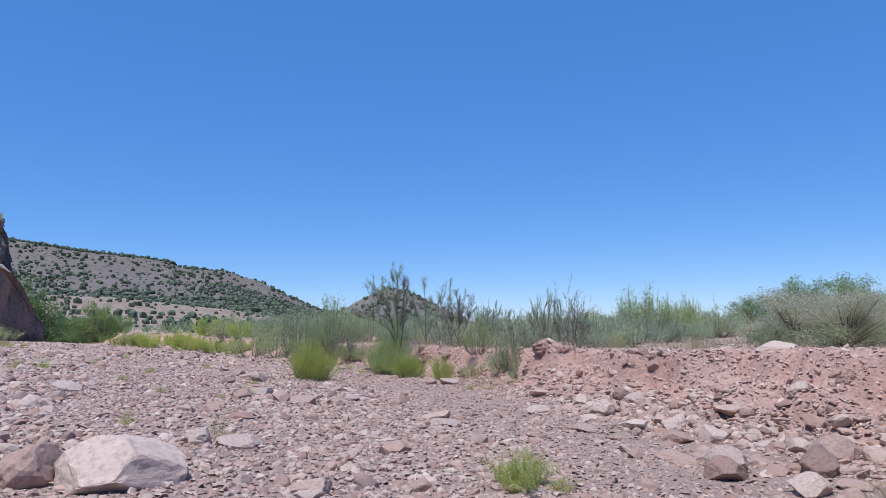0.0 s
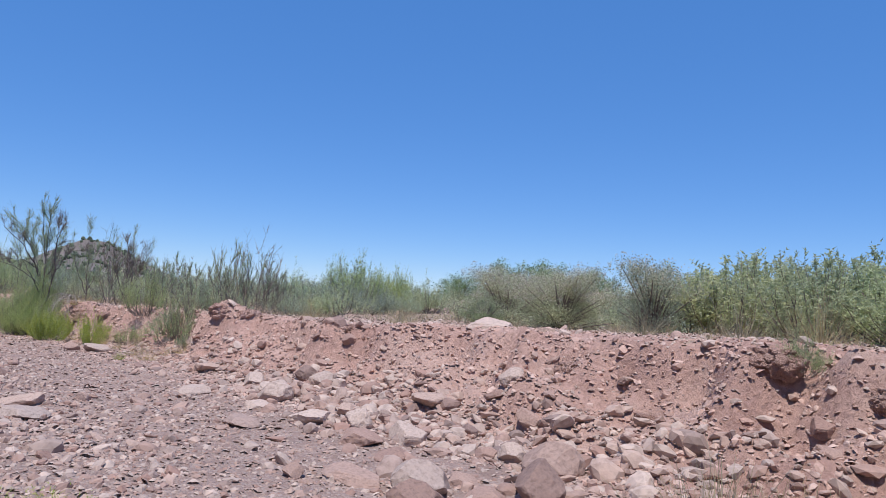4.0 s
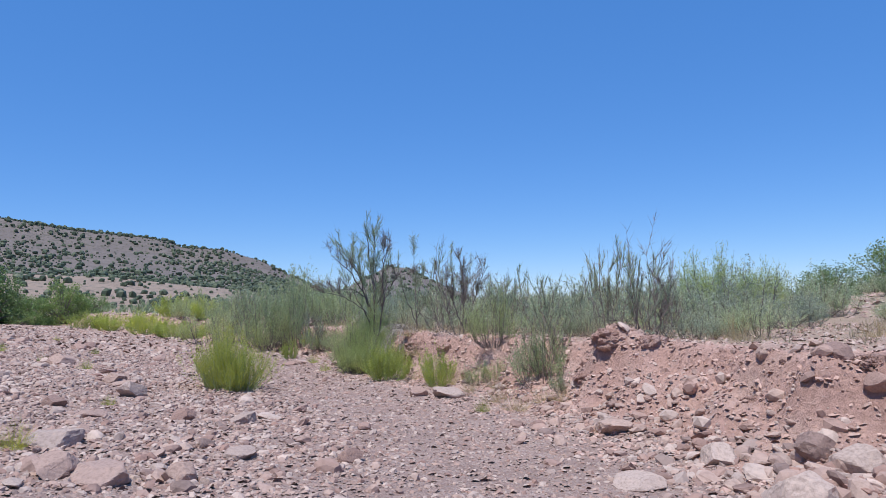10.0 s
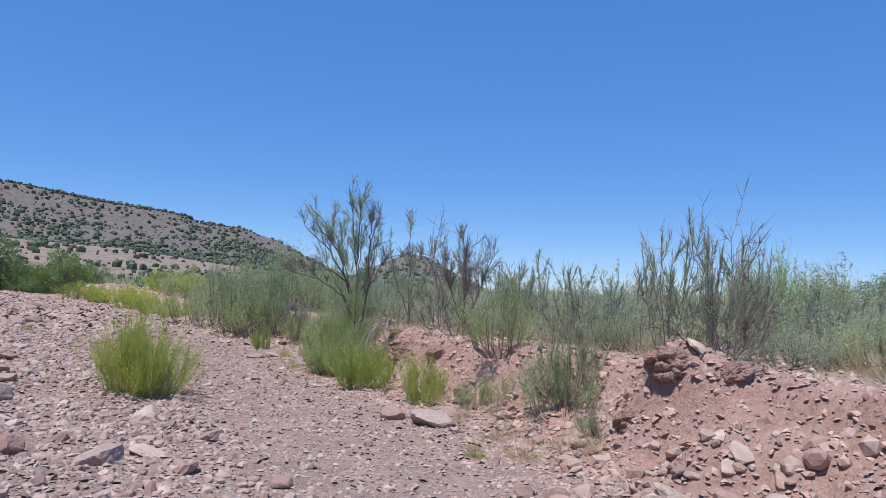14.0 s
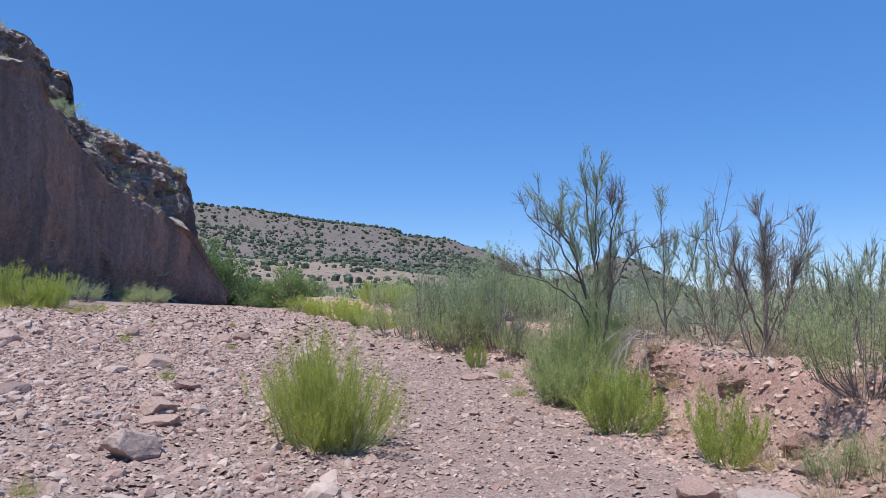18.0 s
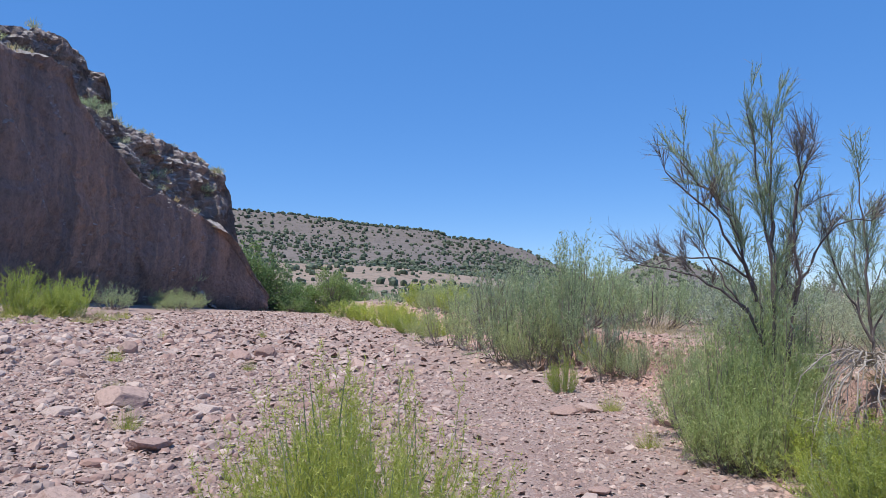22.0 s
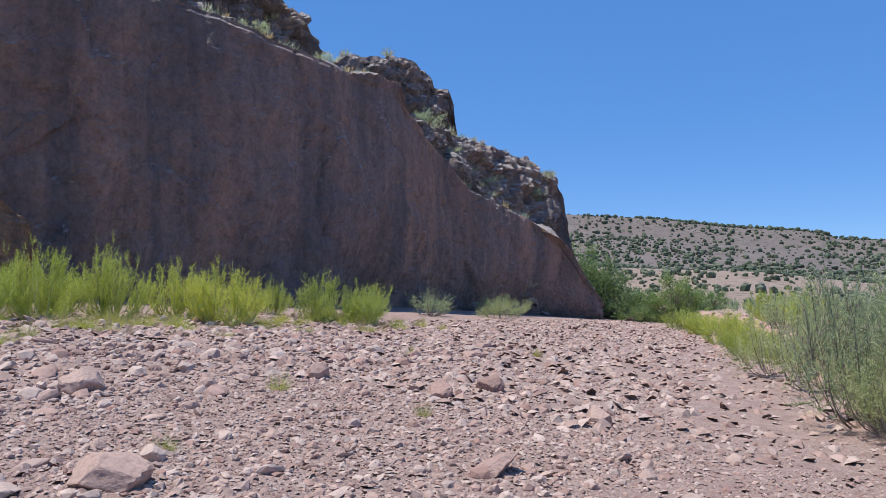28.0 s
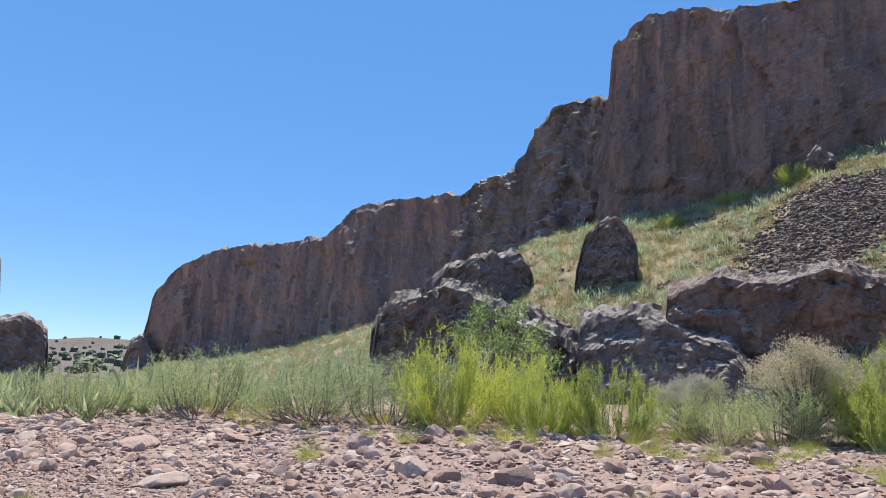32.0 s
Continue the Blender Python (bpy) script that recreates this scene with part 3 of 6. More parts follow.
def hill(name, stations, r0, r1, r2, mat, label, z0=1.0, rough=0.05, seed=0, prof=((0, 0), (0.5, 0.33), (0.82, 0.68), (0.9, 0.93), (1, 1)), n=260, m=90):
    a = np.linspace(stations[0][0], stations[-1][0], n)
    el = np.interp(a, *zip(*stations))
    r = np.concatenate([np.linspace(r0, r1, m), np.linspace(r1, r2, 14)[1:]])
    A, Rr = np.meshgrid(np.radians(a), r, indexing="ij")
    x, y = MARK[0] + Rr * np.sin(A), MARK[1] + Rr * np.cos(A)
    ridge = (MARK[2] + r1 * np.tan(np.radians(el)))[:, None]
    t = np.clip((Rr - r0) / (r1 - r0), 0, 1)
    t = np.clip(t + 0.05 * fbm(x * 8 / r1, y * 8 / r1, 0, 3, seed) * t * (1 - t) * 4, 0, 1)
    f = np.interp(t, *zip(*prof))
    z = z0 + (ridge - z0) * f
    z = z + (ridge - z0) * rough * fbm(x * 14 / r1, y * 14 / r1, 0, 4, seed + 4) * np.clip(t * 3, 0, 1) * (1 - 0.85 * t)
    z = z - np.clip((Rr - r1) / (r2 - r1), 0, 1) ** 1.5 * (ridge - z0) * 0.8
    z[:, 0] -= 4
    ob = part_np(name, np.stack([x, y, z], -1).reshape(-1, 3), grid_faces(*x.shape), mat, smooth=True)
    return tagged(ob, label, "hill", kind="structure"), (x, y, z, t)


mesa, MESA = hill("mesa", [(-60, 9), (-40, 8), (-25, 7.3), (-15.2, 6.75), (-10.5, 6.45), (-6, 5.75), (-2, 5.4), (0.4, 5.05), (1.2, 4.6), (4.3, 4.45), (7.1, 3.6), (9.5, 2.4), (12, 1.2), (15, 0.5)],
                  170, 450, 620, HILL, "long dry mesa dotted with dark junipers under a rocky rim", seed=3)
_, SADDLE = hill("far_hill", [(13, 0.6), (15.2, 1.9), (17.5, 3.0), (19, 2.8), (21, 1.7), (24, 0.4)], 420, 700, 900, HILL, "small distant hill beyond the scrub", seed=7, n=90, m=40)
foothill, FOOT = hill("foothill", [(-40, 3.2), (-20, 2.9), (-12, 2.65), (-4, 2.35), (1.2, 1.7), (4.4, 1.35), (8, 0.8), (11, 0.3)], 100, 220, 300, FRONT_HILL,
                      "bare tan foothill with scattered small bushes", z0=0.9, seed=12, prof=((0, 0), (0.4, 0.3), (1, 1)), n=160, m=50)
plateau, PLAT = hill("far_plateau", [(-175, 2.2), (-160, 2.3), (-150, 2.4), (-144.6, 2.2), (-141.8, 2.6), (-137, 2.65), (-130, 2.6), (-120, 2)], 150, 420, 600, HILL,
                     "flat distant plateau down the valley", seed=18, n=90, m=40)

# main cliff over the wash, from the cleft to the nose
cliff, CLIFF_V = crag("cliff_wall", [(-63.4, 33, 20, -1.0), (-62.8, 28.4, 20.6, -1.0), (-61.4, 27, 21.2, -1.0), (-60, 27.2, 21.7, -1.2), (-57, 27.8, 22.0, -1.2), (-52, 28.8, 22.1, -1.2), (-48.5, 29.5, 21.5, -1.2), (-45.4, 30.5, 20.7, -1.2),
              (-41.8, 31.5, 19.5, -1.2), (-38, 33, 18.6, -1.2), (-36.2, 34, 18.0, -1.2), (-31.6, 37.5, 17.4, -1.2), (-30.9, 38.6, 15.2, -1.2), (-29.6, 40, 13.2, -1.0), (-27.8, 41.8, 11.2, -1.0), (-26.4, 43.2, 9.0, -1.0),
              (-22.5, 46.8, 7.2, -0.9), (-20.8, 48.2, 6.4, -0.9), (-18.6, 50.2, 5.2, -0.8), (-17.6, 51, 3.8, -0.8), (-16.4, 52.2, 1.6, -0.8), (-14.9, 53.6, -0.3, -0.8)],
             9, CLIFF, "tall dark red cliff streaked with black varnish, in shade", "cliff", batter=0.04, amp=1.7, step=0.15, top_slope=0.3, seed=40, kind="structure", flute=1.5, chunk=0.12, cell=2.6, tall=2.4, under=1.7)
ridge, RIDGE_V = crag("cliff_crest", [(-77, 43, 17, 12), (-73.5, 40, 27.4, 12), (-71.4, 39, 28.0, 12), (-70.4, 38.4, 30.3, 12), (-69, 38, 31.4, 12), (-66.1, 38, 32.4, 12), (-59.8, 38.5, 32.2, 12), (-58.2, 39, 30.4, 12), (-54.4, 39.8, 29.9, 12), (-51.9, 40.5, 28.0, 12), (-50.6, 41, 28.9, 12),
              (-47.4, 42, 27.6, 12), (-45.5, 42.6, 26.2, 12), (-44.2, 43.4, 24.2, 12), (-41.8, 45, 22.4, 12), (-39.5, 47, 21.8, 12), (-38.5, 48, 19.4, 12)],
             10, CRAG, "weathered grey crest of boulders and ledges above the cliff", "cliff", batter=0.3, amp=0.8, step=0.22, top_slope=-0.05, seed=60, kind="structure", chunk=0.85, cell=2.6, jag=0.8)
knob, KNOB_V = crag("crest_knob", [(-39.0, 52, 17, 8), (-37.2, 54, 18.6, 8), (-35.5, 56, 19.4, 8), (-33.4, 58, 19.2, 8), (-30.7, 60, 19.0, 8), (-29.3, 61, 17.9, 8), (-28.8, 61, 17.0, 8), (-28.3, 61, 17.0, 8), (-27.6, 61, 16.8, 8), (-27.2, 61, 15.6, 8), (-26.8, 61, 13.2, 7), (-26.6, 61.2, 8, 6)],
             7, CRAG, "rounded dark rock knob standing on the cliff's crest", "cliff", batter=0.12, amp=0.6, step=0.24, top_slope=-0.1, seed=66, kind="structure", chunk=0.7, cell=2.2, jag=0.35)
nose, NOSE_V = crag("cliff_nose", [(-33.0, 41.5, 15.6, 8), (-30.5, 43, 14.6, 7), (-28, 45, 13.6, 6), (-25.2, 47, 12.9, 4), (-22.6, 49.2, 11.9, 2), (-20.8, 50.6, 11.1, 1), (-19.2, 51.9, 10.0, 0), (-18.3, 52.8, 8.6, -1), (-17.9, 53.2, 6.4, -1), (-17.6, 53.5, 4.4, -1), (-16.9, 54, 2.4, -1), (-15.2, 55.2, -0.2, -1)],
             8, CRAG, "broken grey rock of the cliff's nose sloping over the wash", "cliff", batter=0.24, amp=0.8, step=0.2, top_slope=-0.05, seed=70, kind="structure", chunk=0.7, cell=1.8, jag=0.3)
upper, UPPER_V = crag("upper_cliff", [(-103.6, 51, 20, 8), (-103.0, 49.4, 24, 9), (-102.7, 49, 27.6, 9), (-100.6, 48.5, 28.8, 10), (-97.8, 48, 29.9, 11), (-93.8, 47, 29.1, 12), (-85.2, 46, 29.0, 13), (-83.1, 45.6, 29.5, 13.5), (-79.6, 45, 28.6, 13.5),
              (-78.8, 44.5, 29.7, 13.5), (-75.1, 43.5, 29.8, 13), (-73.2, 43.4, 28.3, 13), (-70, 43, 28, 13), (-64, 43, 27, 13)],
             12, CLIFF, "sheer brown upper cliff above a grassy talus slope", "cliff", batter=0.05, amp=1.3, step=0.22, top_slope=0.12, seed=80, kind="structure", flute=1.8, chunk=0.26, cell=2.8, jag=0.6, tall=2.4, under=0.8)
_, MIDDLE_V = crag("middle_cliff", [(-100, 52, 23.4, 9), (-102.9, 53, 23.8, 9), (-106.7, 54, 23.2, 8), (-108.2, 55, 22.2, 8), (-109.3, 56, 20.6, 7), (-110, 57, 18, 7), (-112, 59, 17.2, 6.5), (-114.2, 61, 16.7, 6), (-115.2, 62, 15.6, 6)],
             10, CRAG, "stepped dark cliff shoulder in shade", "cliff", batter=0.1, amp=0.9, step=0.26, top_slope=0.1, seed=90, kind="structure", flute=1.2, chunk=0.65, cell=2.2, jag=0.5, tall=1.5)
far_cliff, FAR_V = crag("far_cliff", [(-112, 62, 15.9, 4), (-115, 64, 15.8, 4), (-118.8, 69, 15.3, 3.5), (-123.3, 76, 14.3, 2.6), (-124.6, 79, 13.0, 2.2), (-125.7, 81, 12.1, 2.0), (-128, 86, 11.1, 1.4), (-132.4, 95, 10.2, 0.9), (-135, 101, 9.2, 0.4), (-136.9, 104, 8.0, 0),
              (-138.0, 106, 6, 0), (-138.5, 107, 0.8, 0)],
             16, CLIFF, "long dark cliff receding down the valley", "cliff", batter=0.03, amp=1.4, step=0.42, top_slope=0.08, seed=100, kind="structure", flute=2.6, chunk=0.3, cell=3.4, jag=0.8, tall=1.8)
stub, STUB_V = crag("rock_stub", [(-137.2, 104, 1.4, 0), (-138.4, 104, 3.1, 0), (-139.0, 104, 2.6, 0), (-139.6, 104, 0.7, 0)], 2, CRAG, "small dark rock stub at the cliff's end", "rock", amp=0.5, step=0.3, seed=104)

# talus between the wash and the upper cliffs
ta = np.linspace(-140, -66, 150)
tr = np.linspace(0, 1, 60)
TA, TT = np.meshgrid(ta, tr, indexing="ij")
t0 = np.interp(TA, [-140, -120, -105, -90, -78, -66], [70, 30, 27, 25, 24, 24])
t1 = np.interp(TA, [-140, -125, -114, -109, -103, -93, -87, -76, -66], [110, 84, 66, 58, 52, 50, 49, 46, 45])
e1 = np.interp(TA, [-140, -137, -128, -119, -114, -108.7, -102.6, -98, -92.5, -87.3, -81, -76, -66], [0.2, 0.8, 3.1, 6.2, 9.4, 12.5, 14.2, 14.9, 16.2, 18.6, 19.2, 20, 20])
TR = t0 + (t1 - t0) * TT
TX, TY = MARK[0] + TR * np.sin(np.radians(TA)), MARK[1] + TR * np.cos(np.radians(TA))
z1 = MARK[2] + t1 * np.tan(np.radians(e1))
TZ = 1.0 + (z1 - 1.0) * (1.3 * TT - 0.3 * TT ** 2) + 0.5 * fbm(TX * 0.2, TY * 0.2, 0, 4, 9) * np.clip(TT * 5, 0, 1) + 0.12 * fbm(TX * 1.3, TY * 1.3, 0, 3, 19) * np.clip(TT * 5, 0, 1)
TZ[:, 0] = 0.2
talus = part_np("talus_slope", np.stack([TX, TY, TZ], -1).reshape(-1, 3), grid_faces(*TX.shape), TALUS, smooth=True)
tagged(talus, "steep talus slope with dry yellow grass and dark scree", "slope", kind="structure")


def talus_z(az, dist):
    i = np.clip((az - ta[0]) / (ta[1] - ta[0]), 0, len(ta) - 1.001)
    i0, f = int(i), i - int(i)
    a = np.interp(dist, TR[i0], TZ[i0])
    b = np.interp(dist, TR[i0 + 1], TZ[i0 + 1])
    return float(a * (1 - f) + b * f)


# great fallen blocks below the cliffs
crag("fallen_slab", [(-79.6, 21.5, 0.5, -2), (-79.3, 21.4, 3.2, -2), (-78.3, 21.4, 5.8, -2), (-76.8, 21.4, 9.2, -2), (-75.2, 21.4, 12.8, -2), (-73.6, 21.5, 13.6, -2), (-70.8, 21.8, 13.1, -2), (-68, 22.2, 11.7, -2), (-65.1, 22.8, 10.0, -2), (-62.3, 23.5, 7.6, -2),
      (-59.2, 24.4, 5.3, -2), (-58.5, 24.6, 3.6, -2), (-57.8, 24.8, 1, -2)], 1.8, SLAB, "great leaning orange-brown slab fallen from the cliff", "rock", batter=0.1, amp=0.35, step=0.1, top_slope=-0.3, seed=120, chunk=0.17, cell=1.3, jag=0.09)
crag("rock_pinnacle", [(-82.2, 29.6, 5, 4), (-81.7, 29.6, 9, 4), (-81.0, 29.8, 13.4, 4), (-80.1, 30, 15.4, 4), (-79.9, 30, 18.4, 4), (-78.6, 30, 19.2, 4), (-76.6, 30.2, 20.2, 4), (-75.2, 30.4, 19.9, 4), (-73.5, 30.6, 19.0, 4), (-72.7, 30.7, 17, 4), (-72.1, 30.8, 13.5, 4), (-71.8, 31, 8, 4)],
     3, CRAG, "blocky dark rock pinnacle beside a narrow cleft", "rock", batter=-0.02, amp=0.5, step=0.12, top_slope=0.1, seed=130, chunk=0.55, cell=1.7, jag=0.25, tall=1.6)
buttress, BUTTRESS_V = crag("rock_buttress", [(-72.2, 29.8, 9, 0), (-71.6, 29.2, 13, -1), (-70.6, 28.6, 16.2, -1), (-70.0, 28.2, 19.8, -1), (-67.5, 27.8, 20.9, -1), (-65.1, 27.6, 21.3, -1), (-62.5, 27.7, 21.8, -1), (-60.6, 28.2, 21.8, -1)],
     6, CRAG, "broken grey buttress leaning on the cliff", "rock", batter=0.1, amp=0.8, step=0.13, top_slope=0.5, seed=140, flute=1.3, chunk=0.6, cell=1.6, tall=1.9)
crag("boulder_ledge", [(-121.3, 31, 0.5, 0), (-121.0, 31, 5.6, 0), (-120.0, 31, 7.2, 0), (-117.6, 30.5, 7.7, 0), (-115.5, 30, 8.4, 0), (-113.6, 29.6, 8.0, 0), (-111.9, 29.5, 7.2, 0), (-108.5, 29, 6.0, 0), (-105.6, 28.5, 4.8, 0), (-105.0, 28.4, 4, 0), (-104.8, 28.3, 0.5, 0)],
     3.5, CRAG, "long dark boulder at the foot of the talus", "rock", batter=-0.06, amp=0.4, step=0.12, top_slope=0.35, seed=150, chunk=0.58, cell=1.4, jag=0.25)
crag("rock_outcrop", [(-121.5, 40, 4, 2), (-120.4, 40, 7.2, 3), (-118.4, 39.5, 8.0, 3), (-116.4, 39, 9.2, 3), (-114.6, 39, 10.4, 3), (-113.2, 39, 11.2, 4), (-111.4, 39.5, 11.4, 4), (-109.7, 40, 11.8, 5), (-108.7, 40.5, 10.8, 5), (-107.9, 41, 8, 5)],
     4, CRAG, "dark broken outcrop stepping down beside the grass", "rock", batter=0.1, amp=0.5, step=0.16, top_slope=0.3, seed=155, chunk=0.45, cell=1.7, jag=0.5)
crag("boulder_low", [(-105.2, 27, 0.5, 0), (-105.0, 27, 5.2, 0), (-104.6, 27, 6.4, 0), (-102, 27, 6.9, 0), (-99.9, 26.8, 7.2, 0), (-97.8, 26.6, 6.3, 0), (-95.5, 26.3, 5.2, 0), (-93.4, 26, 4.2, 0), (-92.2, 26, 2.6, 0), (-91.2, 26, 1.0, 0)],
     3, CRAG, "low rounded dark boulder among green shrubs", "rock", batter=0.28, amp=0.4, step=0.11, top_slope=0.4, seed=160, chunk=0.34, cell=1.7, jag=0.2)
crag("boulder_broad", [(-98.6, 29, 0.5, 0), (-98.3, 29, 8.6, 0), (-96.2, 29, 9.3, 0), (-94.4, 28.8, 10.2, 0), (-92.4, 28.7, 9.4, 0), (-90.4, 28.6, 9.5, 0), (-87.1, 28.3, 10.4, 0), (-85.2, 28, 9.8, 0), (-83.2, 27.8, 8.8, 0), (-81.2, 27.6, 7.7, 0), (-79.4, 27.4, 5.6, 0), (-78.4, 27.2, 2, 0)],
     3.5, CLIFF, "broad overhanging dark boulder below the scree", "rock", batter=-0.14, amp=0.45, step=0.11, top_slope=0.4, seed=170, chunk=0.42, cell=1.6, jag=0.25)
crag("boulder_talus", [(-105.4, 37.4, 8.5, 7.5), (-105.1, 37.4, 10.8, 7.5), (-104.5, 37.3, 12.6, 7.5), (-103.6, 37.2, 13.9, 7.5), (-102.2, 37.1, 14.5, 7.5), (-101.4, 37.1, 13.8, 7.5), (-100.6, 37, 12.6, 7.5), (-100.4, 37, 11.0, 7.5), (-100.2, 37, 8.0, 7.5)],
     2, CRAG, "single dark boulder standing on the grassy talus", "rock", batter=-0.05, amp=0.4, step=0.12, top_slope=0.1, seed=180, chunk=0.62, cell=1.2, jag=0.35)
crag("crag_spur", [(-95.0, 44, 14.0, 12), (-94.2, 44, 15.0, 12), (-91.5, 44, 15.8, 12), (-89.2, 43.8, 16.6, 13), (-88.2, 43.6, 17.8, 13), (-87.2, 43.4, 18.8, 14), (-86.4, 43.4, 18.4, 14), (-85.8, 43.4, 16.4, 14)],
     2, CRAG, "jagged dark spur of rock at the head of the talus", "rock", batter=0.1, amp=0.4, step=0.14, top_slope=0.2, seed=185, chunk=0.45, cell=1.1, jag=0.5)
crag("valley_rock", [(-144, 62, 0.6, 0), (-144.5, 62, 2.9, 0), (-146.2, 62, 3.8, 0), (-147.6, 62, 3.2, 0), (-150, 62, 3.4, 0), (-152, 62, 0.8, 0)], 3, CRAG, "sunlit brown rock far down the wash", "rock", amp=0.5, step=0.26, seed=190)
crag("valley_tower", [(-147.2, 40, 0.6, 0), (-147.8, 40, 6.7, 0), (-149, 40, 9, 0), (-152, 40, 10, 0), (-156, 40, 8, 0), (-158, 40, 0.6, 0)], 3, CRAG, "dark rock tower at the bend of the wash", "rock", amp=0.6, step=0.26, seed=195)
# ---- stones of the wash ----
rock_rng = np.random.default_rng(11)
ROCKS = [stone_shape(4, 200 + k, flat=f, cuts=c, rough=0.2) for k, (f, c) in enumerate([(0.62, 12), (0.45, 14), (0.8, 10), (0.55, 16), (0.35, 12), (0.7, 18), (0.9, 12), (0.5, 9)])]
ROCK_MESHES = [mesh_of("rock", v, f, STONE) for v, f in ROCKS]
STONES = [stone_shape(3, 300 + k, flat=f, cuts=11, rough=0.22) for k, f in enumerate([0.4, 0.55, 0.35, 0.65, 0.5, 0.3, 0.7, 0.45])]
STONE_MESHES = [mesh_of("stone", v, f, STONE) for v, f in STONES]
COBBLES = [stone_shape(1, 400 + k, flat=f, cuts=4, rough=0.35) for k, f in enumerate([0.4, 0.55, 0.3, 0.65, 0.5, 0.35])]
PIECES = [stone_shape(2, 320 + k, flat=f, cuts=8, rough=0.26) for k, f in enumerate([0.4, 0.6, 0.35, 0.7, 0.5])]
CHIPS = [(v * np.array([1, 0.8, 0.45 + 0.1 * k]) * (1 + 0.25 * vnoise(v[:, 0] * 2, v[:, 1] * 2, v[:, 2] * 2, k)[:, None]), f) for k, (v, f) in enumerate([ICO[1]] * 4)]
OCTA = np.array([(1, 0, 0), (0.25, 0.8, 0.1), (-0.9, 0.3, 0), (-0.5, -0.75, 0.05), (0.45, -0.8, 0), (0.1, 0.0, 0.5), (-0.35, 0.1, 0.42)]), np.array([(0, 1, 5), (1, 6, 5), (1, 2, 6), (2, 3, 6), (3, 5, 6), (3, 4, 5), (4, 0, 5)])
GRITS = [(OCTA[0] * np.array(k), OCTA[1]) for k in ((1, 1, 1), (1.2, 0.7, 0.8), (0.8, 0.9, 1.3))]


def rock(x, y, width, kind, turn, label, sink=0.3):
    ob = new("rock", ROCK_MESHES[kind])
    s = width / 2 * 1.08
    sink += 0.2 * float(np.clip(across(x, y) * 3, 0, 1))
    high = ROCKS[kind][0][:, 2].max() * s
    ob.matrix_basis = Matrix.LocRotScale((x, y, float(ground_z(x, y)) + high * (1 - 2 * sink)), Euler((rock_rng.normal(0, 0.12), rock_rng.normal(0, 0.12), turn)), (s, s, s))
    return tagged(ob, label, "rock", group="rocks of the wash")


GREY_ROCK, PALE_ROCK, RED_ROCK, FLAT_ROCK = ("weathered grey-pink boulder half sunk in the gravel", "pale angular rock resting on the bank of the wash",
                                             "broken red rock lying among cobbles at the bank", "flat slab of pinkish stone lying on the gravel")
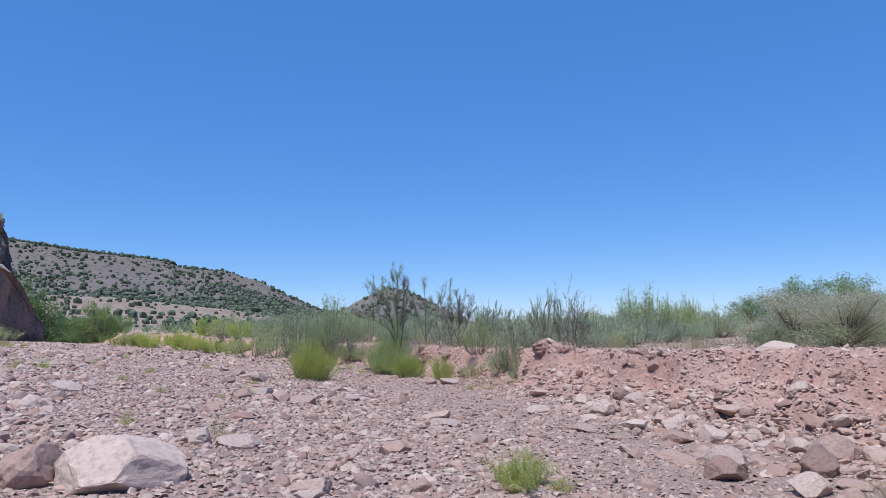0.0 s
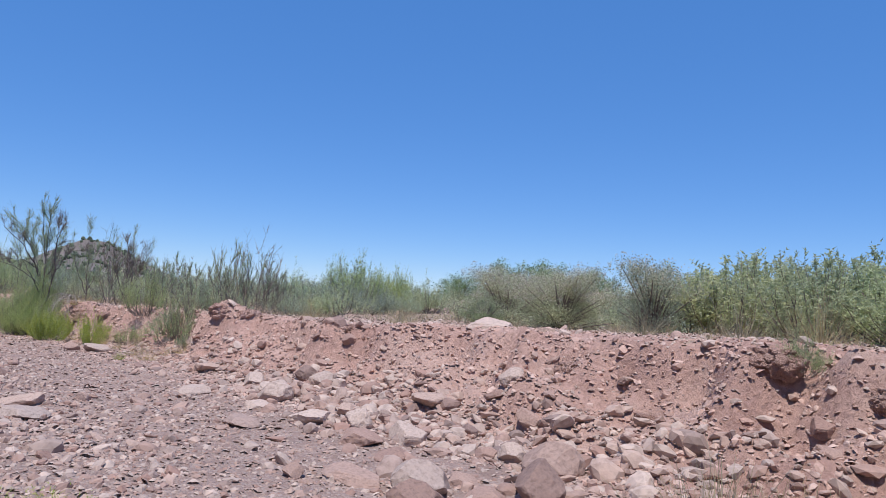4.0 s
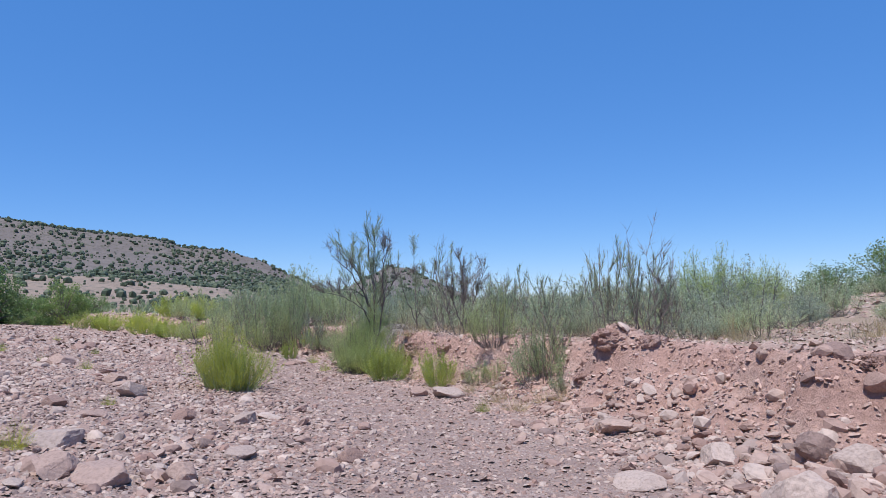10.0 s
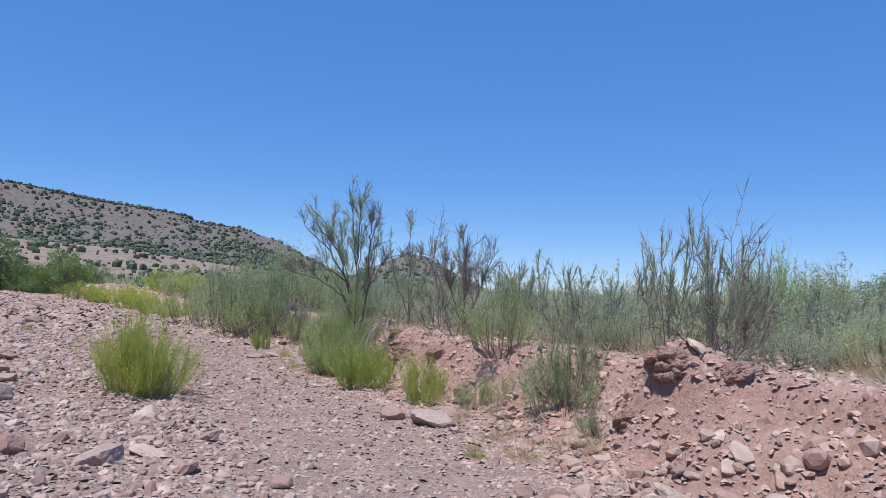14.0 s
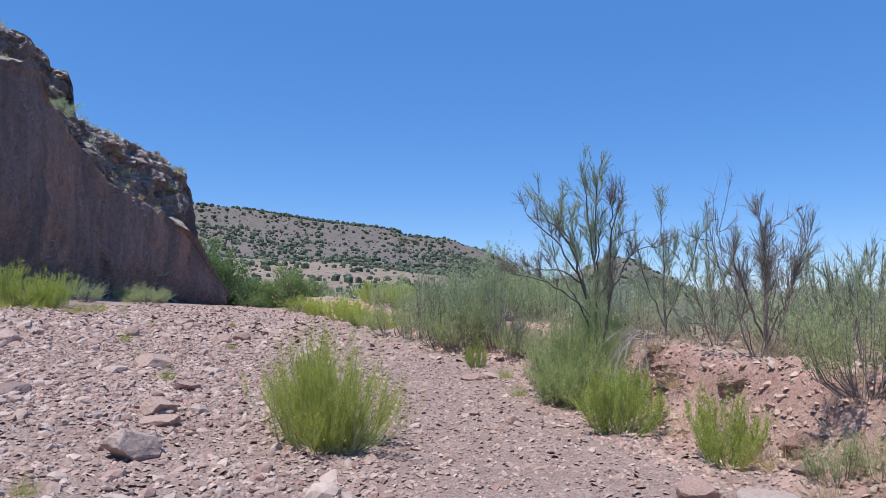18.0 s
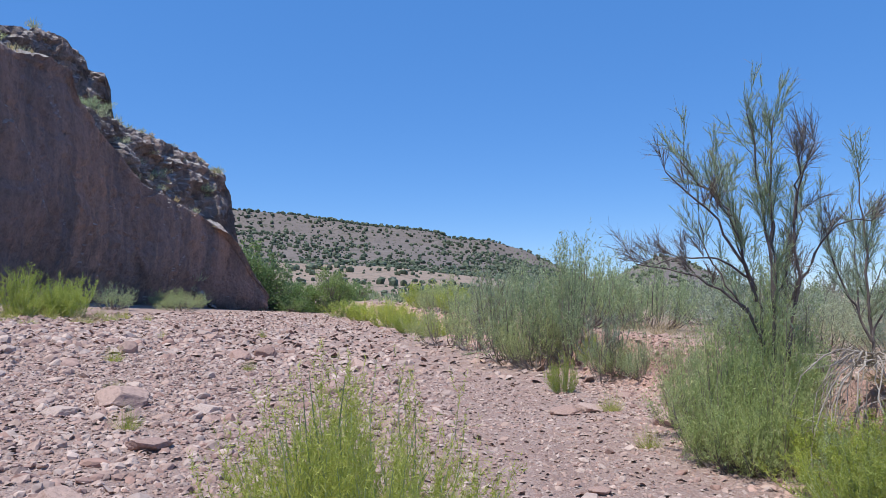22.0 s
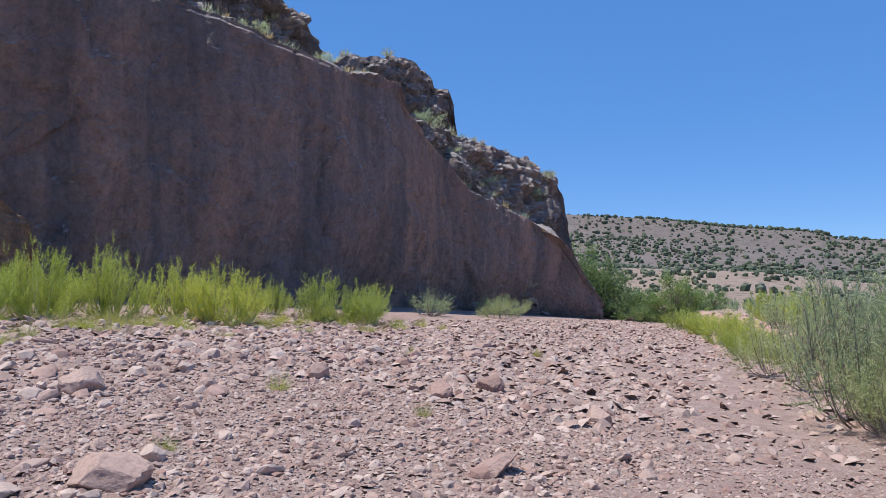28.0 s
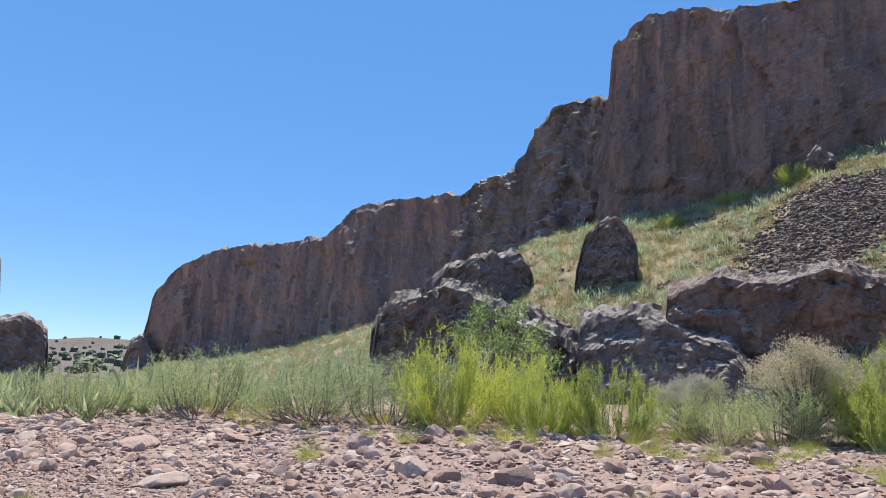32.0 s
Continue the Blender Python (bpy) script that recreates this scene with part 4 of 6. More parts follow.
# x, y, width, shape, which label
for x, y, w, k, lab in [(-5.13, 6.6, 0.62, 2, 0), (-4.55, 6.4, 0.85, 6, 0), (-3.48, 8, 0.48, 0, 0), (-3.27, 5.9, 0.4, 0, 0), (-3.9, 8.15, 0.36, 3, 3), (-1.98, 7.7, 0.36, 0, 0), (-0.27, 10.92, 0.5, 1, 3),
                        (-0.47, 10.1, 0.56, 4, 3), (-3.28, 10.2, 0.34, 0, 0), (-3.6, 10.95, 0.3, 6, 0), (-3.65, 9.7, 0.24, 0, 0), (2.02, 11.72, 0.42, 0, 1), (2.6, 10.73, 0.58, 3, 1), (3.5, 11.0, 0.5, 2, 1),
                        (-3.9, 10.9, 0.24, 6, 0), (-1.44, 12.64, 0.34, 3, 0), (3.05, 13.6, 0.46, 0, 2), (-0.66, 15.7, 0.5, 1, 3), (-0.32, 15.9, 0.33, 4, 3), (-0.96, 13.5, 0.34, 0, 0), (0, 13.22, 0.28, 2, 2), (2.98, 11.9, 0.44, 3, 2),
                        (-2.53, 14.25, 0.56, 0, 0), (-2, 12.72, 0.6, 1, 2), (-2.3, 12.9, 0.4, 3, 2), (-2.9, 13.2, 0.34, 2, 0), (-5.72, 14, 0.6, 0, 0), (-2.28, 16.1, 0.36, 0, 0), (-2.8, 17, 0.33, 3, 3), (2.62, 17.2, 0.58, 0, 1),
                        (2.25, 17.65, 0.34, 2, 1), (0.19, 16.66, 0.33, 1, 3), (-1.33, 15.84, 0.33, 3, 0), (-1.95, 18.4, 0.46, 5, 2), (-2.1, 19.5, 0.42, 1, 0), (-2.26, 19.94, 0.4, 3, 0), (1.04, 21.26, 0.2, 0, 2), (1.43, 20.75, 0.2, 2, 1),
                        (-2.48, 21.7, 0.42, 1, 3), (-2.61, 23.5, 0.34, 0, 0), (1.46, 24.9, 0.4, 0, 0), (2.4, 24, 0.34, 2, 0), (-4.08, 20.7, 0.5, 4, 3), (-3.8, 24.1, 0.26, 2, 0), (-3.77, 22.8, 0.35, 0, 0), (-3.06, 22.7, 0.34, 4, 3),
                        (-6.5, 25.4, 0.56, 2, 0), (-3.45, 23.4, 0.5, 6, 0), (-1.5, 28.7, 0.42, 5, 0), (-3.62, 28.57, 0.44, 6, 0), (-3.49, 29.9, 0.52, 2, 0), (-6.65, 36.4, 0.53, 0, 0), (-1.6, 25.7, 0.55, 4, 3), (1.75, 25.1, 0.44, 0, 2),
                        (2.9, 24.7, 0.32, 2, 0), (2.5, 26.2, 0.28, 0, 0), (-5.82, 34.2, 0.55, 0, 0), (-8.8, 23.8, 0.55, 2, 0), (-8.4, 22.8, 0.52, 1, 3), (-5.73, 22.9, 0.33, 0, 1), (-6.86, 27.2, 0.32, 2, 1), (-6.47, 35.5, 0.5, 0, 0),
                        (-7.88, 16.1, 0.55, 6, 1), (-7.9, 17.5, 0.5, 5, 1), (-7.75, 11.3, 0.66, 0, 1), (-9.6, 14.2, 0.55, 3, 1), (-9.1, 12, 0.5, 0, 1), (-7.7, 16.7, 0.34, 6, 2), (-11.2, 17.7, 0.44, 0, 1), (-9.4, 20.5, 0.46, 6, 1), (-10.2, 25.4, 0.4, 0, 1),
                        (1.2, 6.4, 0.55, 6, 2), (2.41, 8.7, 0.44, 2, 1), (2.3, 7.75, 0.42, 5, 2), (2.32, 6.1, 0.58, 2, 1), (3.5, 11.35, 0.46, 3, 2), (3.28, 8.45, 0.5, 0, 1), (3.6, 7.6, 0.36, 2, 1), (2, 9.05, 0.58, 1, 2), (0.98, 6.9, 0.5, 4, 3),
                        (1.74, 7.35, 0.33, 0, 2), (1.04, 5.25, 0.43, 3, 1), (1.4, 5.95, 0.32, 0, 1), (3.62, 4.5, 0.24, 5, 1), (1.5, 5.15, 0.3, 0, 0), (1.35, 9.3, 0.5, 4, 3), (4.95, 9.15, 0.75, 4, 3), (4.2, 11.75, 0.42, 2, 1), (4.1, 11.2, 0.3, 2, 2), (4.2, 12.5, 0.3, 2, 2)]:
    rock(x, y, w, k, rock_rng.uniform(0, 6.28), (GREY_ROCK, PALE_ROCK, RED_ROCK, FLAT_ROCK)[lab])


def wash_weight(x, y):
    """How thickly stones lie: a bar on one side, a swept path, heaps along the bank's foot."""
    s = across(x, y)
    path = np.exp(-((x - np.interp(y, [0, 10, 20, 30, 45], [0.2, 1.3, 1.2, 0.2, -1.5])) / 1.0) ** 2)
    bar = np.clip((foot_x(y) - 1.2 - x) / 2.2, 0, 1)
    heap = np.exp(-((s - 0.22) / 0.3) ** 2) * np.interp(y, [0, 4, 14, 16, 24, 32], [1.2, 1.4, 1.1, 0.45, 0.4, 0.2])
    patch = 0.55 + 0.6 * fbm(x * 0.5, y * 0.5, 0, 3, 71)
    w = np.clip(0.16 + bar * 0.85 + heap - 0.75 * path * (heap < 0.5), 0.03, None) * np.clip(patch, 0.12, 1.2)
    return np.where(s > 1.15, 0.05, np.where(s > 0.55, w * 0.3 + 0.05, w))


def scatter(n, x0, x1, y0, y1, low, high, power, rng, keep=1.0, even=0.0):
    x, y = rng.uniform(x0, x1, n), rng.uniform(y0, y1, n)
    ok = (rng.uniform(0, 1.1, n) < wash_weight(x, y) * keep + even) & (across(x, y) < 1.3)
    x, y = x[ok], y[ok]
    size = low + (high - low) * rng.uniform(0, 1, len(x)) ** power
    return np.stack([x, y, ground_z(x, y)], 1), size


# cobbles beside the path that can be told apart, each its own piece of the ground
at, size = scatter(620, -4.6, 3.6, 5, 31, 0.045, 0.12, 2.0, rock_rng)
for p, s in list(zip(at, size))[:300]:
    ob = new("stone", STONE_MESHES[int(rock_rng.integers(0, len(STONE_MESHES)))])
    ob.matrix_basis = Matrix.LocRotScale((p[0], p[1], p[2] + s * 0.12), Euler((rock_rng.normal(0, 0.25), rock_rng.normal(0, 0.25), rock_rng.uniform(0, 6.28))), (s, s, s))
    ob.parent = ground

beds, crumbs = [], []
for n, box, low, high, power, shapes, keep, even in (
        (30000, (-9, 3.2, 3, 34), 0.02, 0.075, 2.0, COBBLES, 1.15, 0.03),
        (2600, (-8, 2.0, 3, 30), 0.05, 0.13, 2.2, PIECES, 1.0, 0.0),
        (14000, (-16, -6, 6, 42), 0.04, 0.12, 2.0, COBBLES, 1.1, 0.0),
        (4600, (1.6, 5.0, 2, 17), 0.03, 0.13, 2.4, COBBLES, 1.3, 0.0),
        (1600, (2.2, 4.4, 15, 32), 0.035, 0.14, 2.0, COBBLES, 1.3, 0.0),
        (2300, (-13.5, -5.5, 5, 34), 0.08, 0.22, 2.2, PIECES, 1.1, 0.0),
        (2600, (2.2, 5.2, 2, 15.5), 0.025, 0.09, 2.8, COBBLES, 0.6, 0.22),
        (240, (2.21, 4.9, 4, 13), 0.06, 0.15, 2.0, PIECES, 0.5, 0.06),
        (620, (0.5, 3.5, 4.6, 11.5), 0.06, 0.17, 1.8, PIECES, 1.0, 0.1),
        (500, (1.9, 3.9, 9, 14.5), 0.05, 0.13, 1.8, PIECES, 1.0, 0.12),
        (20000, (2.2, 5.4, 1, 32), 0.018, 0.055, 1.6, GRITS, 0.3, 0.7),
        (7000, (-7, 4.2, 4, 27), 0.025, 0.07, 1.5, CHIPS, 1.1, 0.12),
        (70000, (-6, 4.4, 4, 28), 0.009, 0.032, 1.4, GRITS, 1.0, 0.75),
        (36000, (-6.5, 3.6, 5, 30), 0.018, 0.05, 1.3, GRITS, 1.2, 0.35),
        (9000, (-14, -6, 5, 32), 0.03, 0.07, 1.5, GRITS, 1.0, 0.5),
        (14000, (-13, 2.5, 28, 75), 0.05, 0.16, 2.0, GRITS, 1.1, 0.5)):
    at, size = scatter(n, *box, low, high, power, rock_rng, keep, even)
    at[:, 2] += size * (0.08 if box[0] != 2.2 else -0.22)
    (crumbs if box[0] == 2.2 and box[2] < 10 else beds).append(strewn(shapes, at, size, rock_rng))
x, y = rock_rng.uniform(3.6, 12, 26000), rock_rng.uniform(1, 26, 26000)
ok = across(x, y) > 1.0
size = 0.012 + 0.045 * rock_rng.uniform(0, 1, int(ok.sum())) ** 3
beds.append(strewn(GRITS, np.stack([x[ok], y[ok], ground_z(x[ok], y[ok]) + 0.003], 1), size, rock_rng))
x, y = rock_rng.uniform(14, 34, 9000), rock_rng.uniform(12, 30, 9000)
beds.append(strewn(GRITS, np.stack([x, y, ground_z(x, y)], 1), 0.03 + 0.16 * rock_rng.uniform(0, 1, 9000) ** 4, rock_rng))
beds = [(v, np.asarray(f)) for v, f in beds]
gravel = part_np("gravel", *joined(beds), PEBBLE)
tagged(gravel, "loose pink and grey gravel strewn over the wash", "gravel", kind="stuff")

# clods of red earth that hang on in the bank's face
n = 15000
cx, cy = rock_rng.uniform(2.3, 6.2, n), rock_rng.uniform(1, 31, n)
s = across(cx, cy)
ok = (s > 0.3) & (s < 1.08) & (rock_rng.uniform(0, 1, n) < np.exp(-((s - 0.78) / 0.2) ** 2) * 0.8 + 0.15)
cx, cy = cx[ok], cy[ok]
size = 0.012 + 0.06 * rock_rng.uniform(0, 1, len(cx)) ** 4
crumbs.append(strewn(COBBLES, np.stack([cx, cy, ground_z(cx, cy) - size * 0.25], 1), size, rock_rng, 0.7))
clods = part_np("clods", *joined([(v, np.asarray(f)) for v, f in crumbs]), CLOD)
tagged(clods, "crumbling red earth clods along the cut bank", "earth", kind="stuff")
BLOCKS = []
for k in range(3):
    v, f = ICO[5]
    v = v * np.array([1.0, 0.75, 0.62])
    one, two, own = cells(v[:, 0] * 2.2, v[:, 1] * 2.2, v[:, 2] * 2.6, 330 + k)
    rough = 0.3 * own - 0.15 + 0.1 * (np.clip((two - one) / 0.2, 0, 1) - 1) + 0.34 * fbm(v[:, 0] * 2.4, v[:, 1] * 2.4, v[:, 2] * 2.4, 6, 340 + k, 0.68)
    v = v * (1 + rough)[:, None]
    v[:, 2] = np.minimum(v[:, 2], 0.5 + 0.06 * fbm(v[:, 0] * 3, v[:, 1] * 3, 0, 3, 350 + k))
    BLOCKS.append(mesh_of("earth_clod", v, f, BANK))
for x, y, w, up in ((3.85, 14.65, 0.6, -0.14), (3.6, 14.9, 0.4, -0.1), (4.1, 14.3, 0.5, -0.06), (3.85, 4.1, 0.45, -0.03), (3.95, 5.0, 0.5, -0.03), (3.75, 6.1, 0.4, -0.02), (3.95, 7.1, 0.36, -0.02), (3.9, 12.4, 0.36, -0.02), (4.3, 11.4, 0.36, -0.02), (3.5, 16.6, 0.5, -0.04), (3.5, 18.2, 0.55, -0.05), (3.45, 19.4, 0.45, -0.04), (3.4, 20.8, 0.6, -0.05), (3.2, 25.6, 0.5, -0.03), (3.1, 24.3, 0.5, -0.03)):
    ob = new("earth_clod", BLOCKS[int(rock_rng.integers(0, 3))])
    ob.matrix_basis = Matrix.LocRotScale((x, y, float(ground_z(x, y)) - 0.12 * w + up), Euler((0, 0, rock_rng.uniform(-0.6, 0.6) + 1.57 * (y < 9))), (w / 2, w / 2, w / 2))
    tagged(ob, "overhanging clod of cracked red earth at the bank's lip", "earth clod", group="clods of the bank")

# pale broken rocks heaped below the bank near the start
for i, (x, y, w) in enumerate([(0.83, 6.03, 0.44), (1.88, 8.01, 0.42), (1.72, 5.73, 0.52), (3.27, 7.06, 0.3), (2.56, 9.15, 0.28), (2.02, 10.17, 0.34), (2.88, 7.53, 0.25), (2.51, 6.61, 0.3), (4.04, 6.48, 0.22), (2.84, 6.3, 0.23), (3.26, 4.34, 0.2),
                               (0.6, 7.13, 0.21), (1.63, 6.4, 0.25), (3.85, 9.88, 0.3), (2.37, 6.86, 0.19)]):
    rock(x, y, w, (6, 0, 2, 5, 3, 0, 2)[i % 7], 1.7 * i, RED_ROCK if i in (0, 4, 9) else PALE_ROCK, sink=0.22)

# ---- the rock pillar beside the start of the walk ----
pv, pf = ICO[4]
for _ in range(3):
    mid = {}
    vs, fs = list(map(tuple, pv)), []
    for a, b, c in pf.tolist():
        m = []
        for p, q in ((a, b), (b, c), (c, a)):
            key = (min(p, q), max(p, q))
            if key not in mid:
                mid[key] = len(vs)
                vs.append(tuple((np.array(vs[p]) + np.array(vs[q])) / 2))
            m.append(mid[key])
        fs += [(a, m[0], m[2]), (m[0], b, m[1]), (m[2], m[1], c), (m[0], m[1], m[2])]
    pv, pf = np.array(vs), np.array(fs)
pv = pv / np.linalg.norm(pv, axis=1, keepdims=True)
h = pv[:, 2]
flat = np.hypot(pv[:, 0], pv[:, 1]) + 1e-9
ring = np.clip(1 - np.abs(h) ** 5, 0, 1) ** 0.6
pz = (h + 1) * 2.6 - 0.6
rad = 1.58 + 0.1 * np.interp(pz, [0, 0.6, 1.2, 1.8, 2.6, 3.4, 4.6], [-0.8, -0.6, -0.3, 0.1, -1.2, -3.0, -6.5])
px, py = pv[:, 0] / flat * rad * ring, pv[:, 1] / flat * rad * ring
wx, wz = px + 0.12 * fbm(px * 2.5, py * 2.5, pz * 2.5, 2, 300), pz + 0.15 * fbm(px * 2, py * 2, pz * 2, 2, 302)
one, two, own = cells(wx * 1.9, py * 1.9, wz * 1.4, 303)
one2, two2, own2 = cells(wx * 5.2, py * 5.2, wz * 4.0, 306)
rough = 0.14 * fbm(px * 0.9, py * 0.9, pz * 0.8, 3, 301) + 0.12 * (own - 0.5) + 0.03 * (np.clip((two - one) / 0.12, 0, 1) - 1)
rough = rough + 0.035 * (own2 - 0.5) + 0.012 * (np.clip((two2 - one2) / 0.14, 0, 1) - 1) + 0.07 * fbm(px * 1.6, py * 1.6, pz * 1.2, 3, 304) + 0.045 * fbm(px * 4.0, py * 4.0, pz * 3.0, 5, 305, 0.62)
rough = rough + 0.035 * fbm(px * 14, py * 14, pz * 12, 4, 313, 0.65)
k = 1 + rough / rad
pillar = part_np("rock_pillar", np.stack([PILLAR_X + 0.27 * (pz - 1.8) + px * k, PILLAR_Y + py * k, pz + 0.15 * rough], 1), pf, PILLAR, smooth=False)
tagged(pillar, "tall pitted pillar of purple-red volcanic rock beside the wash", "rock")
# ---- plants ----
plant_rng = np.random.default_rng(29)


def sprays(rng, start, way, lengths, widths, curve=0.15, k=3):
    """Thin shoots as strips from start along way."""
    n = len(start)
    t = np.linspace(0, 1, k)[None, :, None]
    bend = rng.normal(0, curve, (n, 1, 3)) * lengths[:, None, None]
    paths = start[:, None] + way[:, None] * lengths[:, None, None] * t + bend * t * t
    if k == 2:
        side = unit(np.cross(way, rng.normal(size=(n, 3)))) * (widths * 0.62)[:, None]
        return np.stack([start - side, start + side, paths[:, -1]], 1).reshape(-1, 3), np.arange(n * 3).reshape(n, 3)
    w = widths[:, None] * np.linspace(1, 0.35, k)[None]
    return ribbons(paths, w, rng)


def unit(v):
    return v / (np.linalg.norm(v, axis=-1, keepdims=True) + 1e-9)


def fan(rng, n, spread, low=0.6, base=0.16, lean=0.55, k=5):
    """Stems of a shrub one metre high, bowing out and then up: paths (n, k, 3)."""
    a, r = rng.uniform(0, 6.28, n), np.sqrt(rng.uniform(0, 1, n))
    out = np.stack([np.cos(a), np.sin(a), np.zeros(n)], 1)
    foot = out * (r * base)[:, None]
    high = rng.uniform(low, 1.0, n) * (1 - 0.56 * r ** 2.3)
    t = np.linspace(0, 1, k)
    paths = foot[:, None] + out[:, None] * (r * (spread - base))[:, None, None] * (lean * t + (1 - lean) * t ** 0.6)[None, :, None]
    paths[..., 2] += high[:, None] * (t ** 1.15)[None]
    wob = rng.normal(0, 0.03, (n, k, 3)) * t[None, :, None]
    return paths + wob


def along(paths, rng, per, lo, hi):
    """Points and directions on stems."""
    n, k, _ = paths.shape
    i = np.repeat(np.arange(n), per)
    u = rng.uniform(lo, hi, len(i)) * (k - 1)
    j = np.minimum(u.astype(int), k - 2)
    f = (u - j)[:, None]
    return paths[i, j] * (1 - f) + paths[i, j + 1] * f, unit(paths[i, j + 1] - paths[i, j])


def shrub(name, seed, leaf, bark, label, clumps=9, stems=7, twigs=10, needles=9, spread=0.5, base=0.16, needle=(0.018, 0.045), width=0.005, low=0.6, lo=0.25, splay=0.4, lean=0.45, category="shrub", reach=(0.07, 0.2)):
    """A broom one metre high: clumps of stems, each stem a brush of fine upright twigs."""
    rng = np.random.default_rng(seed)
    root = new(name)
    a = rng.uniform(0, 6.28, clumps) + np.arange(clumps) * 2.4
    r = np.sqrt((np.arange(clumps) + rng.uniform(0.1, 0.9, clumps)) / clumps)
    out = np.stack([np.cos(a), np.sin(a), np.zeros(clumps)], 1)
    high = rng.uniform(low, 1.0, clumps) * (1 - 0.5 * r ** 2.5)
    high[0] = 1.0
    i = np.repeat(np.arange(clumps), stems)
    n = len(i)
    foot = out[i] * (r[i] * base)[:, None] + rng.normal(0, 0.035, (n, 3)) * np.array([1, 1, 0])
    tip = out[i] * (r[i] * spread * 0.85)[:, None] + rng.normal(0, 0.085, (n, 3)) * np.array([1, 1, 0])
    tip[:, 2] = high[i] * rng.uniform(0.7, 1.0, n) * 0.9
    k = 6
    t = np.linspace(0, 1, k)[None, :, None]
    paths = foot[:, None] + (tip - foot)[:, None] * np.concatenate([t ** (1 - lean), t ** (1 - lean), t], 2)
    paths = paths + rng.normal(0, 0.012, paths.shape) * t
    part_np("woody_stem", *ribbons(paths, np.linspace(0.012, 0.003, k)[None].repeat(n, 0), rng), bark, root)
    p, d = along(paths, rng, twigs, lo, 1.0)
    way = unit(d + rng.normal(0, splay, d.shape) + np.array([0, 0, 0.35]))
    length = rng.uniform(*reach, len(p)) * (1.1 - 0.4 * p[:, 2])
    t3 = np.linspace(0, 1, 3)[None, :, None]
    side = p[:, None] + way[:, None] * length[:, None, None] * t3 + np.array([0, 0, 0.04]) * t3 ** 2
    q, e = along(side, rng, needles, 0.0, 1.0)
    way = unit(0.7 * e + rng.normal(0, 0.25 + 0.9 * splay, e.shape) + np.array([0, 0, 0.2]))
    v, f = sprays(rng, q, way, rng.uniform(*needle, len(q)), rng.uniform(0.6, 1.3, len(q)) * width, 0.12, 2)
    part_np("foliage", v, f, leaf, root)
    return tagged(root, label, category)


def bare_shrub(name, seed, bark, label, stems=9, spread=0.5, per=22, leaf=None):
    rng = np.random.default_rng(seed)
    root = new(name)
    paths = fan(rng, stems, spread, 0.5, 0.06, k=6)
    part_np("branch_frame", *tubes(paths, np.linspace(0.0055, 0.0015, 6)[None].repeat(stems, 0), 4), bark, root)
    t = np.linspace(0, 1, 4)[None, :, None]
    p, d = along(paths, rng, 5, 0.3, 0.95)
    off = unit(d * 0.6 + rng.normal(0, 0.5, d.shape) + np.array([0, 0, 0.2])) * rng.uniform(0.12, 0.34, (len(p), 1))
    side = p[:, None] + off[:, None] * t + np.array([0, 0, 0.06]) * t * t
    part_np("branchlet_spray", *tubes(side, np.linspace(0.0028, 0.001, 4)[None].repeat(len(side), 0), 3), bark, root)
    u, e = along(side, rng, 14, 0.2, 1.0)
    p, d = along(paths, rng, per, 0.3, 1.0)
    way = unit(d + rng.normal(0, 0.45, d.shape) + np.array([0, 0, 0.3]))
    p, way = np.concatenate([p, u]), np.concatenate([way, unit(e + rng.normal(0, 0.5, e.shape))])
    v, f = sprays(rng, p, way, rng.uniform(0.05, 0.16, len(p)), np.full(len(p), 0.004), 0.1, 2)
    part_np("twig_spray", v, f, bark, root)
    if leaf:
        q, e = along(side, rng, 34, 0.2, 1.0)
        v, f = sprays(rng, q, unit(e + rng.normal(0, 0.45, e.shape) + np.array([0, 0, 0.3])), rng.uniform(0.04, 0.1, len(q)), np.full(len(q), 0.006), 0.1, 2)
        part_np("foliage", v, f, leaf, root)
    return tagged(root, label, "shrub")


def grass(name, seed, leaf, label, n=150, spread=0.6, category="grass", width=0.007):
    rng = np.random.default_rng(seed)
    paths = fan(rng, n, spread, 0.35, 0.12, lean=0.3, k=4)
    w = np.linspace(1, 0.3, 4)[None] * rng.uniform(0.6, 1.2, (n, 1)) * width
    ob = part_np(name, *ribbons(paths, w, rng), leaf)
    return tagged(ob, label, category)


